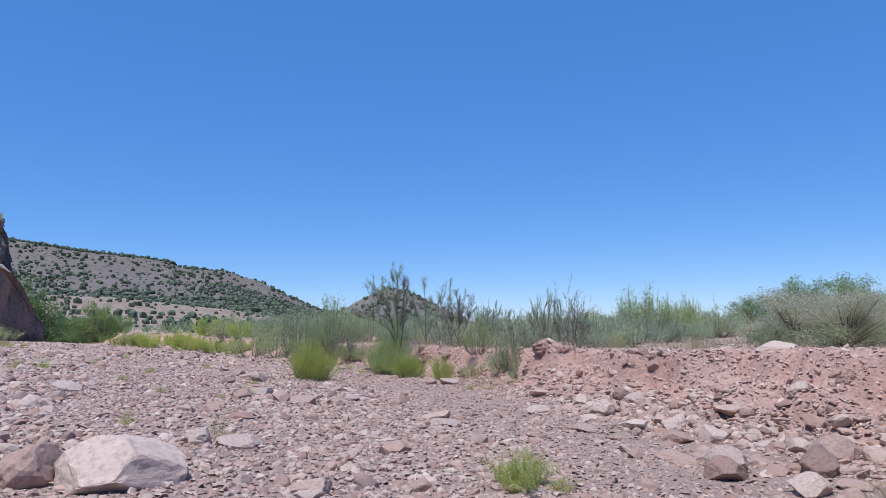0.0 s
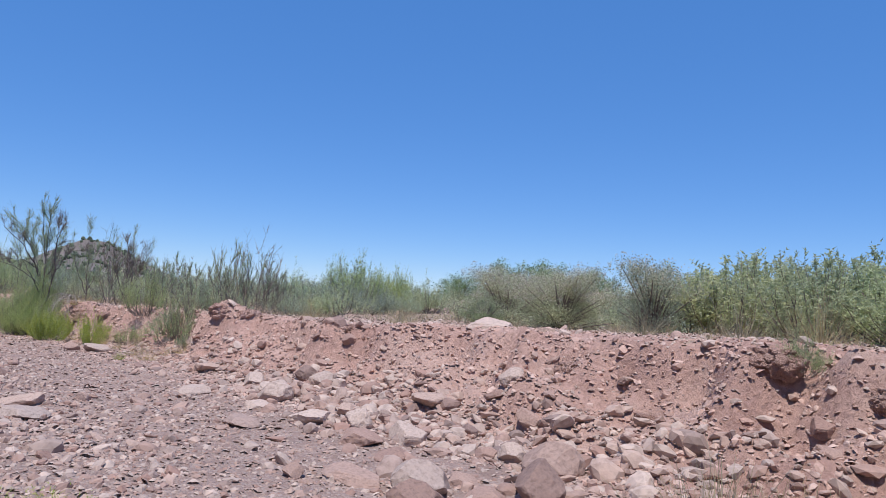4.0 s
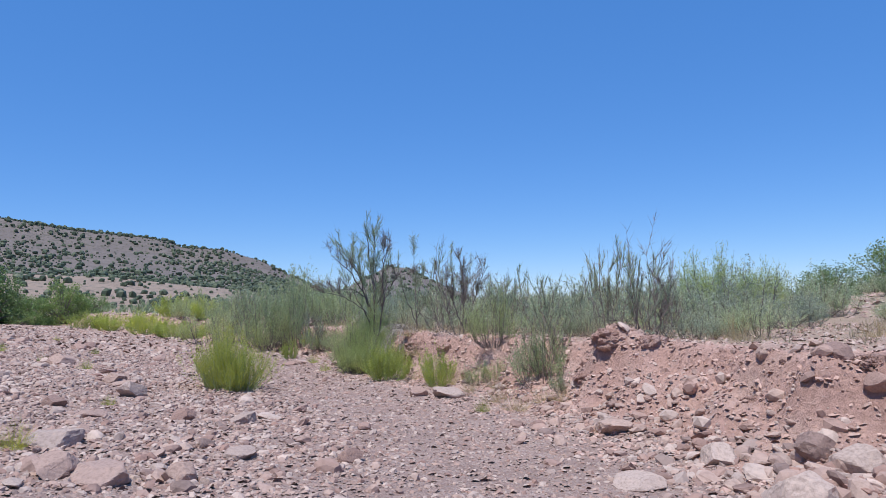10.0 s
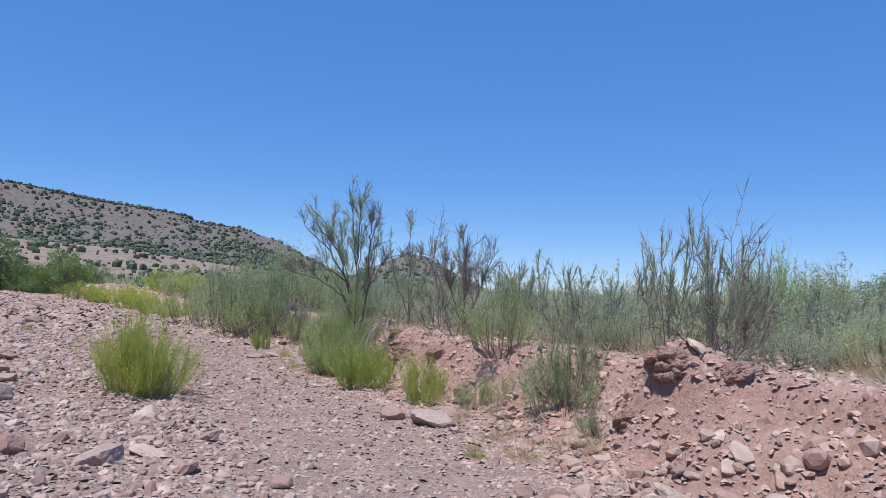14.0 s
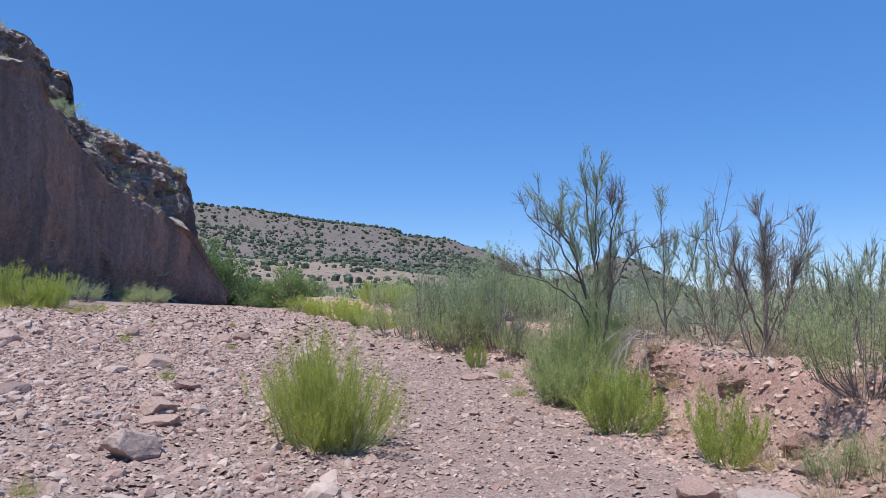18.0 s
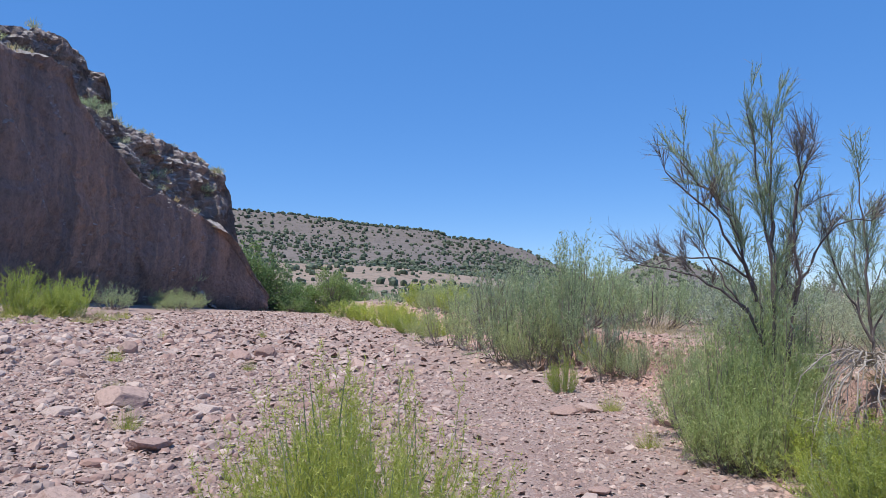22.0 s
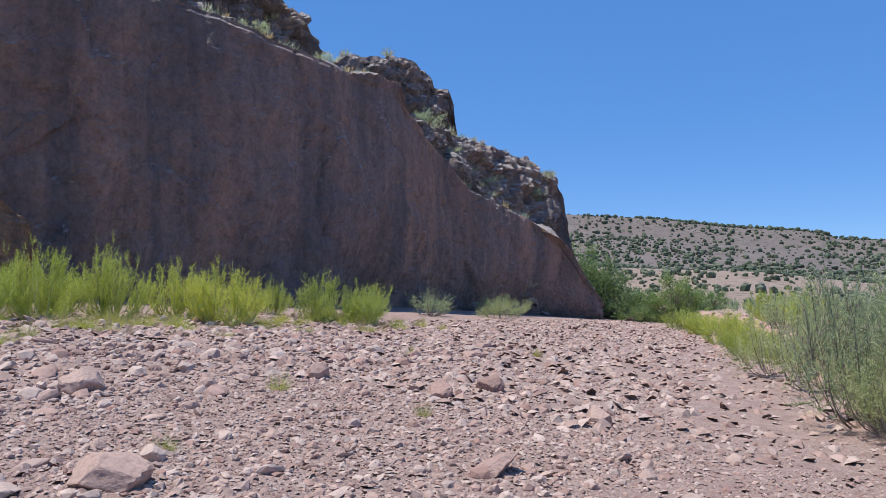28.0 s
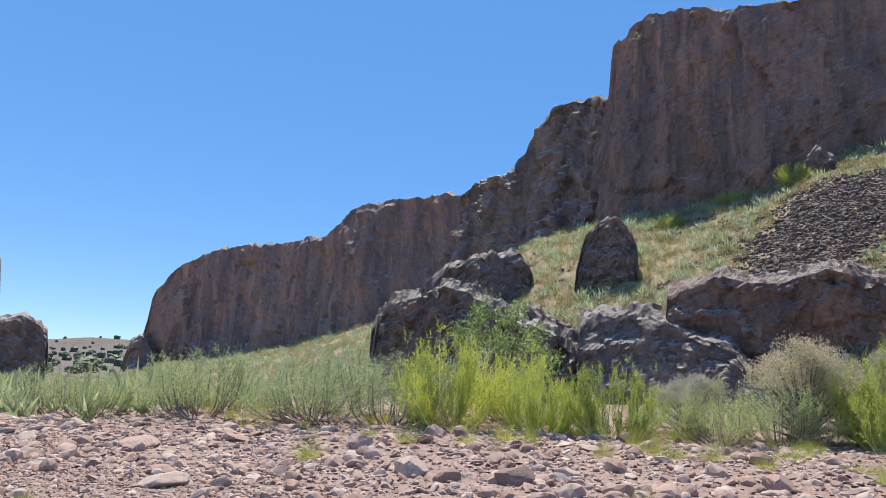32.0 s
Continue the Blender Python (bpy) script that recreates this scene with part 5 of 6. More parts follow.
def leafy(name, seed, leaf, label, n=1500, crown=(0.55, 0.55, 0.42), trunk=0.45, clumps=16, size=0.05, tips=None, seeds=0.25, category="tree"):
    """A tree or dense bush one metre high: trunk, limbs and a crown of small leaves in clumps."""
    rng = np.random.default_rng(seed)
    root = new(name)
    c = unit(rng.normal(size=(clumps, 3))) * rng.uniform(0.35, 1.0, (clumps, 1)) * np.array(crown)
    edge = np.hypot(c[:, 0], c[:, 1]) / crown[0]
    c[:, 2] = rng.uniform(trunk * 0.6, 0.82, clumps) * (1 - 0.45 * edge ** 2)
    t = np.linspace(0, 1, 5)[None, :, None]
    foot = rng.normal(0, 0.03, (clumps, 1, 3)) * np.array([1, 1, 0])
    paths = foot * (1 - t) + c[:, None] * t
    paths[..., :2] *= (t ** 0.4)
    part_np("trunk", *tubes(paths, np.linspace(0.014, 0.004, 5)[None].repeat(clumps, 0), 5), BARK, root)
    pick = rng.integers(0, clumps, n)
    off = unit(rng.normal(size=(n, 3))) * (rng.uniform(0, 1, (n, 1)) ** 0.6) * rng.uniform(0.1, 0.19, (clumps,))[pick][:, None]
    p = c[pick] + off
    p[:, 2] = np.maximum(p[:, 2], 0.02)
    way = unit(rng.normal(size=(n, 3)) + np.array([0, 0, 0.6]))
    v, f = sprays(rng, p, way, rng.uniform(0.6, 1.4, n) * size, rng.uniform(0.6, 1.2, n) * size * 0.6, 0.2, 2)
    part_np("crown", v, f, leaf, root)
    if tips:
        m = int(n * seeds)
        q = p[np.argsort(p[:, 2])[-n // 2:]][rng.integers(0, n // 2, m)]
        v, f = sprays(rng, q + np.array([0, 0, 0.03]), unit(rng.normal(size=(m, 3)) + np.array([0, 0, 0.9])), rng.uniform(0.6, 1.3, m) * size, np.full(m, size * 0.55), 0.2, 2)
        part_np("seed_spray", v, f, tips, root)
    return tagged(root, label, category)


class Kind:
    """Variants of one plant; each planting is a copy of one of them."""

    def __init__(self, made, group):
        self.made, self.group, self.used = made, group, set()

    def plant(self, x, y, height, width=None, k=None, z=None, turn=None):
        k = int(plant_rng.integers(0, len(self.made))) if k is None else k % len(self.made)
        proto = self.made[k]
        wide = height if width is None else width
        z = float(ground_z(x, y)) - 0.02 if z is None else z
        turn = plant_rng.uniform(0, 6.28) if turn is None else turn
        m = Matrix.LocRotScale((x, y, z), Euler((0, 0, turn)), (wide, wide, height))
        if k in self.used:
            return copy_thing(proto, m @ Matrix.Diagonal((*(1 / c for c in proto.scale), 1)))
        self.used.add(k)
        proto.matrix_basis = m
        if self.group:
            tagged(proto, group=self.group)
        return proto

    def done(self):
        """Take away variants that were never planted."""
        for k, ob in enumerate(self.made):
            if k not in self.used:
                for o in (*ob.children_recursive, ob):
                    bpy.data.objects.remove(o)


HERO = Kind([shrub("desert_broom", 500, YOUNG, BROOM, "bright green desert broom alone in the gravel path", clumps=34, stems=7, twigs=13, needles=24, spread=0.58, base=0.3, width=0.0026, needle=(0.014, 0.036), low=0.62, lo=0.06, splay=0.5, lean=0.35)], "")
GREENS = Kind([shrub("desert_broom", 501 + k, GREEN, BROOM, "bright green desert broom bush at the edge of the wash", clumps=20, stems=4, twigs=14, needles=19, spread=0.6, base=0.24, width=0.0045, low=0.68, lo=0.06, splay=0.55, lean=0.45, reach=(0.05, 0.15)) for k in range(4)], "green brooms")
DUSTY = Kind([shrub("broom_bush", 511 + k, BROOM, BARK, "dusty green broom bush rooted in the earth bank", clumps=16, stems=4, twigs=12, needles=13, spread=0.7, base=0.26, width=0.0058, low=0.6, lo=0.22, reach=(0.08, 0.22), splay=0.85, lean=0.6) for k in range(4)], "dusty brooms")
SOFT = Kind([shrub("feathery_bush", 505 + k, SOFTLEAF, BARK, "soft green feathery bush round the tall broom's foot", clumps=20, stems=6, twigs=13, needles=17, spread=0.7, base=0.26, width=0.0045, needle=(0.018, 0.045), low=0.5, lo=0.14, reach=(0.08, 0.24), splay=0.95, lean=0.6) for k in range(2)], "feathery bushes")
SCRUB = Kind([shrub("scrub_bush", 521 + k, GREY if k < 3 else FEATHER, BARK, "grey-green scrub bush on the dry terrace", clumps=14, stems=4, twigs=11, needles=12, spread=0.68, base=0.24, width=0.006, low=0.5, lo=0.22, reach=(0.08, 0.22), splay=0.85, lean=0.6) for k in range(4)] + [shrub("scrub_bush", 526 + k, GREY, BARK, "grey-green scrub bush farther out on the terrace", clumps=12, stems=4, twigs=8, needles=6, spread=0.68, base=0.24, width=0.014, needle=(0.04, 0.1), low=0.5, lo=0.22, reach=(0.08, 0.22), splay=0.85) for k in range(3)], "terrace scrub")
BARES = Kind([bare_shrub("bare_shrub", 531 + k, BARK, "half-bare dark shrub with upright twigs on the terrace", leaf=(FEATHER if k else None)) for k in range(3)], "bare shrubs")
ROUND = Kind([leafy("leafy_bush", 541 + k, BROOM if k == 1 else GREY, "dense leafy bush with pale seed heads above the bank", n=20000, crown=(0.52, 0.52, 0.55), trunk=0.1, clumps=70, size=0.015, tips=RUSSET, seeds=(0.32, 0.15, 0.8)[k], category="bush") for k in range(3)], "leafy bushes")
LUSH = Kind([shrub("green_bush", 545 + k, LUSHLEAF, BARK, "tall fresh green bush in the thicket on the terrace", clumps=26, stems=4, twigs=12, needles=12, spread=0.66, base=0.3, width=0.01, needle=(0.02, 0.045), low=0.72, lo=0.08, splay=0.9, category="bush", reach=(0.05, 0.14)) for k in range(2)], "thicket bushes")
KNOLL = Kind([leafy("round_bush", 561 + k, KNOLLLEAF, "dense round green bush on the stony knoll", n=9000, crown=(0.55, 0.55, 0.55), trunk=0.08, clumps=60, size=0.026, category="bush") for k in range(2)], "bushes on the knoll")
TREES = Kind([leafy("mesquite_tree", 551 + k, DARK, "green mesquite tree near the cliff's foot", n=6000, size=0.03, trunk=0.1, clumps=44) for k in range(2)], "trees by the cliff")
LIMES = Kind([shrub("yellow_broom", 580, LIME, BROOM, "low yellow-green broom near the start of the path", clumps=14, stems=8, twigs=12, needles=10, spread=0.5, base=0.26, width=0.004, low=0.55, lo=0.1, splay=0.4)], "")
STRAWS = Kind([grass("grass_tuft", 561 + k, STRAW, "dry straw-coloured grass tuft", n=160) for k in range(2)], "dry grass")
WEEDS = Kind([grass("weed", 571 + k, LIME, "small yellow-green weed between the stones", n=260, category="weed", width=0.008) for k in range(2)], "weeds")

# along the path
HERO.plant(-0.48, 19.05, 1.32, 1.2)
for x, y, h, w in [(2.46, 20.1, 0.85, 0.95), (2.95, 18.65, 0.85, 0.75), (2.85, 21.0, 0.8, 0.9), (3.0, 21.6, 0.55, 1.0), (1.75, 26.7, 0.72, 0.5), (2.7, 29.3, 0.7, 0.5), (-0.1, 41.3, 1.1, 1.7), (-1, 44.5, 1.2, 2.0), (-2.2, 50, 1.4, 2.4), (-2.6, 55.5, 1.6, 3), (-4.6, 60, 1.6, 3), (0.8, 46, 1.5, 2.2), (-0.6, 53, 1.6, 2.6), (-6.5, 66, 1.7, 3.2)]:
    GREENS.plant(x, y, h, w)
for x, y, h, w in [(3.25, 17.6, 0.5, 0.4), (3.5, 17.4, 0.5, 0.5), (3.6, 16.1, 0.95, 0.85), (2.7, 23.6, 1.2, 0.95), (1.95, 31.1, 0.9, 1.2), (2.9, 28.4, 0.9, 0.85), (1.6, 31.2, 2.7, 2.1), (2.6, 29.9, 2.8, 2.0), (2.9, 32, 2.7, 2.3), (1.9, 30.2, 1.6, 1.4), (0.3, 37.5, 2.1, 2.1), (0.9, 35, 2.2, 2.2),
                   (3, 28.1, 0.8, 0.8), (3.1, 27.2, 0.9, 0.7), (3.1, 25.4, 0.7, 0.5), (3.75, 16.5, 0.75, 0.65), (2.9, 21.0, 0.7, 0.8), (3.65, 17.8, 1.2, 0.8), (3.4, 15.25, 0.3, 0.3),
                   (4.1, 4.85, 0.5, 0.4), (1.5, 40, 1.7, 2), (3.6, 34, 2, 2), (-0.2, 48, 1.5, 2), (4.2, 30.5, 1.9, 1.8), (4.6, 26.5, 1.6, 1.6), (5, 36, 2, 2.2), (2.6, 44, 1.9, 2.4), (0.6, 52, 2, 2.6)]:
    DUSTY.plant(x, y, h, w)
for x, y, h, w in [(2.45, 22.3, 1.55, 0.9), (2.65, 21.9, 1.2, 0.8), (2.85, 22.5, 1.95, 1.0), (2.35, 22.0, 0.85, 0.7), (3.05, 22.7, 1.6, 0.9)]:
    SOFT.plant(x, y, h, w)
for x, y, h, w in [(12.3, 22.0, 2.3, 1.7), (13.4, 22.6, 1.8, 1.5), (14.6, 22.4, 1.9, 1.2)]:
    SOFT.plant(x, y, h, w)
LIMES.plant(-1.38, 5.95, 0.42, 0.9)

for x, y, h, w in [(4.6, 20.2, 0.7, 0.9), (5.2, 21.8, 0.9, 1.1), (4.9, 23.4, 0.9, 1.1), (5.8, 19.4, 0.8, 1.0), (4.9, 18.2, 0.7, 0.8), (6.2, 22.6, 1.0, 1.2), (5.6, 24.6, 1.0, 1.3), (4.3, 24.3, 0.9, 1.0), (4.9, 16.6, 0.7, 0.8), (6.4, 20.7, 0.9, 1.2), (7.3, 18.6, 0.9, 1.2), (5.3, 14.9, 0.6, 0.8), (6.3, 14.6, 0.8, 1.0)]:
    SCRUB.plant(x, y, h, w * 1.15, int(plant_rng.integers(0, 4)))

# foot of the cliff
for x, y, h, w in [(-12.7, 33.9, 1.7, 2.2), (-12.2, 39.2, 1.45, 2.2), (-13.0, 16.2, 1.4, 1.7), (-13.2, 17.6, 1.45, 1.9), (-14.4, 22.3, 2.1, 1.9), (-14.4, 25.9, 1.5, 2.5), (-13.7, 28.2, 1.6, 1.6), (-13.9, 29.6, 1.6, 1.6), (-14.1, 31.5, 1.8, 1.7),
                   (-14.3, 33.8, 1.6, 1.8), (-15.3, 38.5, 1.2, 1.4), (-12.8, 38.2, 1.55, 2.1), (-13.8, 42, 1.25, 1.6), (-15.6, 35.5, 1.3, 1.4), (-12.4, 14.4, 1.9, 2.1), (-14.5, 15.3, 1.7, 2.0), (-14.9, 30.4, 1.4, 1.6)]:
    GREENS.plant(x, y, h * 1.17, w * 1.06)
for x, y, h, w in [(-12.5, 13, 1.6, 2.4), (-13.4, 19.5, 1.2, 1.4), (-14, 20.5, 1.15, 1.6), (-16.2, 23.2, 2.1, 1.7), (-11.8, 11.8, 1.5, 2.1), (-11.1, 9.2, 1.6, 1.9), (-10, 7.1, 1.2, 1.6), (-13.5, 10.5, 1.7, 2.1), (-13, 8, 1.5, 2.0), (-15.2, 24.2, 1.2, 1.3), (-17, 13, 1.9, 2.2),
                   (-14.5, 5, 1.6, 2.2), (-11.5, 4, 1.3, 2), (-18, 9, 1.8, 2.4), (-16, 60, 1.4, 2.6), (-15, 49, 1.2, 1.8), (-13.5, 54, 1.0, 1.8)]:
    DUSTY.plant(x, y, h * 1.15, w * 1.1)
ROUND.plant(-14.9, 20.9, 2.3, 2.2, 2)
ROUND.plant(-15.2, 21.9, 2.1, 2.0, 2)
ROUND.plant(-14.9, 18.8, 1.4, 1.8, 2)
for az, dist, h, w in [(-17.2, 60, 7.6, 6.4), (-16.0, 59, 6.4, 5.6), (-14.9, 60, 4.6, 5.0), (-14.2, 63, 3.4, 4.2), (-9.9, 62, 4.9, 4.4), (-9.0, 63, 3.9, 3.6), (-12.5, 61, 3.0, 4.0), (-11.6, 64, 3.2, 4.4), (-7.2, 70, 2.2, 3.4), (-13.4, 58, 1.6, 2.4)]:
    x, y = bearing(az, dist)
    TREES.plant(x, y, h, w)
TREES.plant(-21.5, 12.0, 4.0, 3.6)

# terrace by the start: a thicket behind the bank
for x, y, h, w, k in [(5.6, 9.9, 0.55, 0.75, 1), (6.3, 9.0, 1.25, 1.6, 0), (7.0, 7.9, 1.45, 1.5, 0), (10.5, 13.7, 1.8, 2.7, 0), (11.4, 12.5, 1.4, 2.0, 0)]:
    ROUND.plant(x, y, h, w, k)
for x, y, h, w in [(8.2, 7.2, 1.5, 1.8), (9.9, 7.6, 1.75, 2.0), (7.2, 5.6, 1.4, 1.6), (8.5, 4.6, 1.6, 1.9), (9.8, 5.5, 1.8, 2.0), (6.5, 4.2, 1.2, 1.4), (11.6, 6.2, 1.9, 2.2), (11, 3.5, 1.9, 2.2), (8.1, 2.6, 1.5, 1.8), (13.5, 8.5, 2.0, 2.4), (12.6, 10.2, 1.8, 2.0), (14, 4.5, 2.1, 2.4),
                   (16, 11, 2.0, 2.4), (17, 6, 2.2, 2.6)]:
    LUSH.plant(x, y, h, w * 1.15)
for x, y, h, w in [(22.5, 27, 1.8, 2.8), (24.8, 25.8, 2.4, 3.0), (27, 25, 2.4, 3.0), (29.5, 24, 2.3, 2.8)]:
    KNOLL.plant(x, y, h, w)
for x, y, h, w in [(5.2, 7.0, 0.5, 0.6), (4.9, 5.7, 0.65, 0.7), (5.3, 5.1, 0.7, 0.8), (1.6, 4.35, 0.7, 1.1), (1.45, 4.0, 0.5, 1.3), (2.0, 4.5, 0.6, 0.9), (1.2, 4.45, 0.4, 0.9), (2.3, 4.1, 0.5, 0.9), (3.2, 3.5, 0.6, 0.7), (2.9, 3.2, 0.5, 0.6), (6, 12, 0.4, 0.6), (5.4, 14.2, 0.5, 0.6), (4.9, 13.5, 0.35, 0.5), (4.5, 15.8, 0.5, 0.6),
                   (3.2, 15.4, 0.35, 0.45), (3.25, 16.9, 0.4, 0.5), (3.8, 19.2, 0.4, 0.6), (4.3, 20.6, 0.35, 0.6), (3.9, 28.6, 0.6, 0.7), (3.4, 21.4, 0.5, 0.8), (2.55, 22.8, 0.35, 0.6), (2.95, 16.2, 0.35, 0.5), (3.0, 17.3, 0.35, 0.5), (3.1, 18.1, 0.4, 0.6), (3.15, 19.0, 0.4, 0.6), (2.95, 19.6, 0.3, 0.5), (3.2, 20.4, 0.4, 0.6), (2.85, 15.5, 0.35, 0.5), (3.3, 15.0, 0.3, 0.5), (5, 11.1, 0.3, 0.5), (6.5, 10.7, 0.4, 0.6), (7, 13.4, 0.4, 0.7)]:
    STRAWS.plant(x, y, h, w)
for x, y, h, w, k in [(4.75, 15.1, 1.5, 1.2, 0), (3.95, 14.95, 1.35, 0.9, 1), (4.35, 14.8, 1.45, 1.0, 2), (5.4, 15.8, 1.2, 1.1, 1), (3.7, 16.2, 1.1, 0.9, 1), (4.4, 17.2, 1.3, 1.1, 2), (3.75, 19.6, 1.65, 1.3, 0), (4.5, 19.0, 1.4, 1.2, 1), (4.1, 21.3, 1.5, 1.2, 2), (5.5, 18, 1.2, 1.2, 2), (5.2, 20.6, 1.3, 1.2, 1), (6.2, 16.5, 1.1, 1.2, 2),
                       (1.2, 31.5, 2.5, 1.5, 2), (2.6, 27.9, 1.5, 1.0, 1)]:
    BARES.plant(x, y, h, w, k)

# open scrub over the terrace
spots = []
while len(spots) < 210:
    x, y = plant_rng.uniform(4, 34), plant_rng.uniform(-2, 62)
    if across(x, y) < 1.5 + 0.4 * (y < 14) or (x < 8 and 2 < y < 14):
        continue
    r = 0.8 + 0.032 * math.hypot(x, y - 12)
    if all((x - a) ** 2 + (y - b) ** 2 > r * r for a, b in spots):
        spots.append((x, y))
for i, (x, y) in enumerate(spots):
    h = plant_rng.uniform(0.45, 1.35) * (1 + 0.008 * y)
    kind = BARES if i % 9 == 0 else DUSTY if i % 6 == 0 and y < 34 else SCRUB
    far = math.hypot(x - 1, y - 16) > 19
    kind.plant(x, y, h * (1.15 if kind is BARES else 1), h * plant_rng.uniform(1.1, 1.6), (i % 3 + 4 if far else i % 4) if kind is SCRUB else None)

# weeds and grass on the gravel bar
for x, y, h in [(-5.2, 27.2, 0.35), (-6.6, 32.9, 0.3), (-2.75, 14.05, 0.33), (-4.2, 13.6, 0.25), (-4.9, 16.6, 0.3), (-3.3, 12.9, 0.2), (-4.4, 19.9, 0.3), (-2.9, 22.3, 0.3), (-5.8, 22.8, 0.3), (-3.1, 27.2, 0.25), (-6.8, 20.2, 0.45), (-8.2, 14.2, 0.5), (-7.2, 19.2, 0.4),
                (-3.7, 8.3, 0.3), (-4.6, 9.4, 0.25), (2.05, 25.0, 0.35), (1.9, 22.9, 0.3), (-3.9, 24.3, 0.25), (-5, 36, 0.3), (2.4, 15.6, 0.25), (-2.2, 17.2, 0.2)]:
    WEEDS.plant(x, y, h, h)
for i in range(230):
    x, y = -13.6 + 3.4 * plant_rng.uniform() ** 1.6, plant_rng.uniform(8, 42)
    (WEEDS if plant_rng.uniform() < 0.8 else STRAWS).plant(x, y, plant_rng.uniform(0.2, 0.5), plant_rng.uniform(0.3, 0.7))
# ---- the tall broom at the bank, with its open limbs ----
def broom_tree(name, seed, foot, limbs, label, tuft=1.0):
    """limbs: places along it (x, y, z from the foot), thickness, share of leaf, number of plumes."""
    rng = np.random.default_rng(seed)
    root = new(name)
    root.location = foot
    side, green, leafs, twigs = [], [], [], []
    for bends, thick, leafy_share, plumes in limbs:
        bends = np.array(bends, float)
        k = 12
        u = np.linspace(0, 1, k)
        run = np.concatenate([[0], np.cumsum(np.linalg.norm(np.diff(bends, axis=0), axis=1))])
        path = np.stack([np.interp(u * run[-1], run, bends[:, c]) for c in range(3)], 1)
        path[1:-1] = (path[:-2] + 2 * path[1:-1] + path[2:]) / 4
        path[1:-1] += rng.normal(0, 0.012, (k - 2, 3))
        part_np("limb", *tubes(path[None], np.linspace(0.72 * thick, 0.005, k)[None], 6), DARKBARK, root)
        # plumes: brushes of upright twigs towards the limb's end
        n = plumes * 15
        p, d = along(path[None], rng, plumes, 0.2 if leafy_share > 0.5 else 0.4, 1.0)
        p[0], d[0] = path[-1], unit(path[-1] - path[-3])
        way = unit(d * 0.5 + rng.normal(0, 0.35, d.shape) + np.array([0, 0, 0.75]))
        tall = rng.uniform(0.26, 0.5, plumes) * (1.0 if leafy_share > 0.5 else 0.55)
        i = np.repeat(np.arange(plumes), 15)
        t5 = np.linspace(0, 1, 5)[None, :, None]
        stalk = p[:, None] + way[:, None] * tall[:, None, None] * t5
        twigs.append(ribbons(stalk, np.linspace(0.006, 0.002, 5)[None].repeat(plumes, 0), rng))
        u = rng.uniform(0.0, 1.0, n)
        w = unit(0.75 * way[i] + rng.normal(0, 0.36, (n, 3)) + np.array([0, 0, 0.1]))
        length = rng.uniform(0.09, 0.2, n) * (1.15 - 0.45 * u)
        br = (p[i] + way[i] * (tall[i] * u)[:, None])[:, None] + w[:, None] * length[:, None, None] * t5 + way[i][:, None] * 0.25 * t5 ** 2 * length[:, None, None]
        (green if leafy_share > 0.5 else side).append((br, np.linspace(0.003, 0.0012, 5)[None].repeat(n, 0)))
        q, e = along(br, rng, 2 if leafy_share > 0.5 else 6, 0.2, 1.0)
        twigs.append(sprays(rng, q, unit(e + rng.normal(0, 0.4, e.shape)), rng.uniform(0.05, 0.14, len(q)), np.full(len(q), 0.003)))
        per = int(56 * leafy_share * tuft)
        if per:
            q, e = along(br, rng, per, 0.12, 1.0)
            leafs.append(sprays(rng, q, unit(e + rng.normal(0, 0.55, e.shape) + np.array([0, 0, 0.2])), rng.uniform(0.014, 0.034, len(q)), rng.uniform(0.0018, 0.003, len(q)), 0.1, 2))
    for rods, mat in ((side, BARK), (green, FEATHER)):
        if rods:
            part_np("branchlet_spray", *tubes(np.concatenate([a for a, _ in rods]), np.concatenate([b for _, b in rods]), 3), mat, root)
    part_np("twig_spray", *joined(twigs), BARK, root)
    if leafs:
        part_np("foliage", *joined(leafs), FEATHER, root)
    return tagged(root, label, "tree")


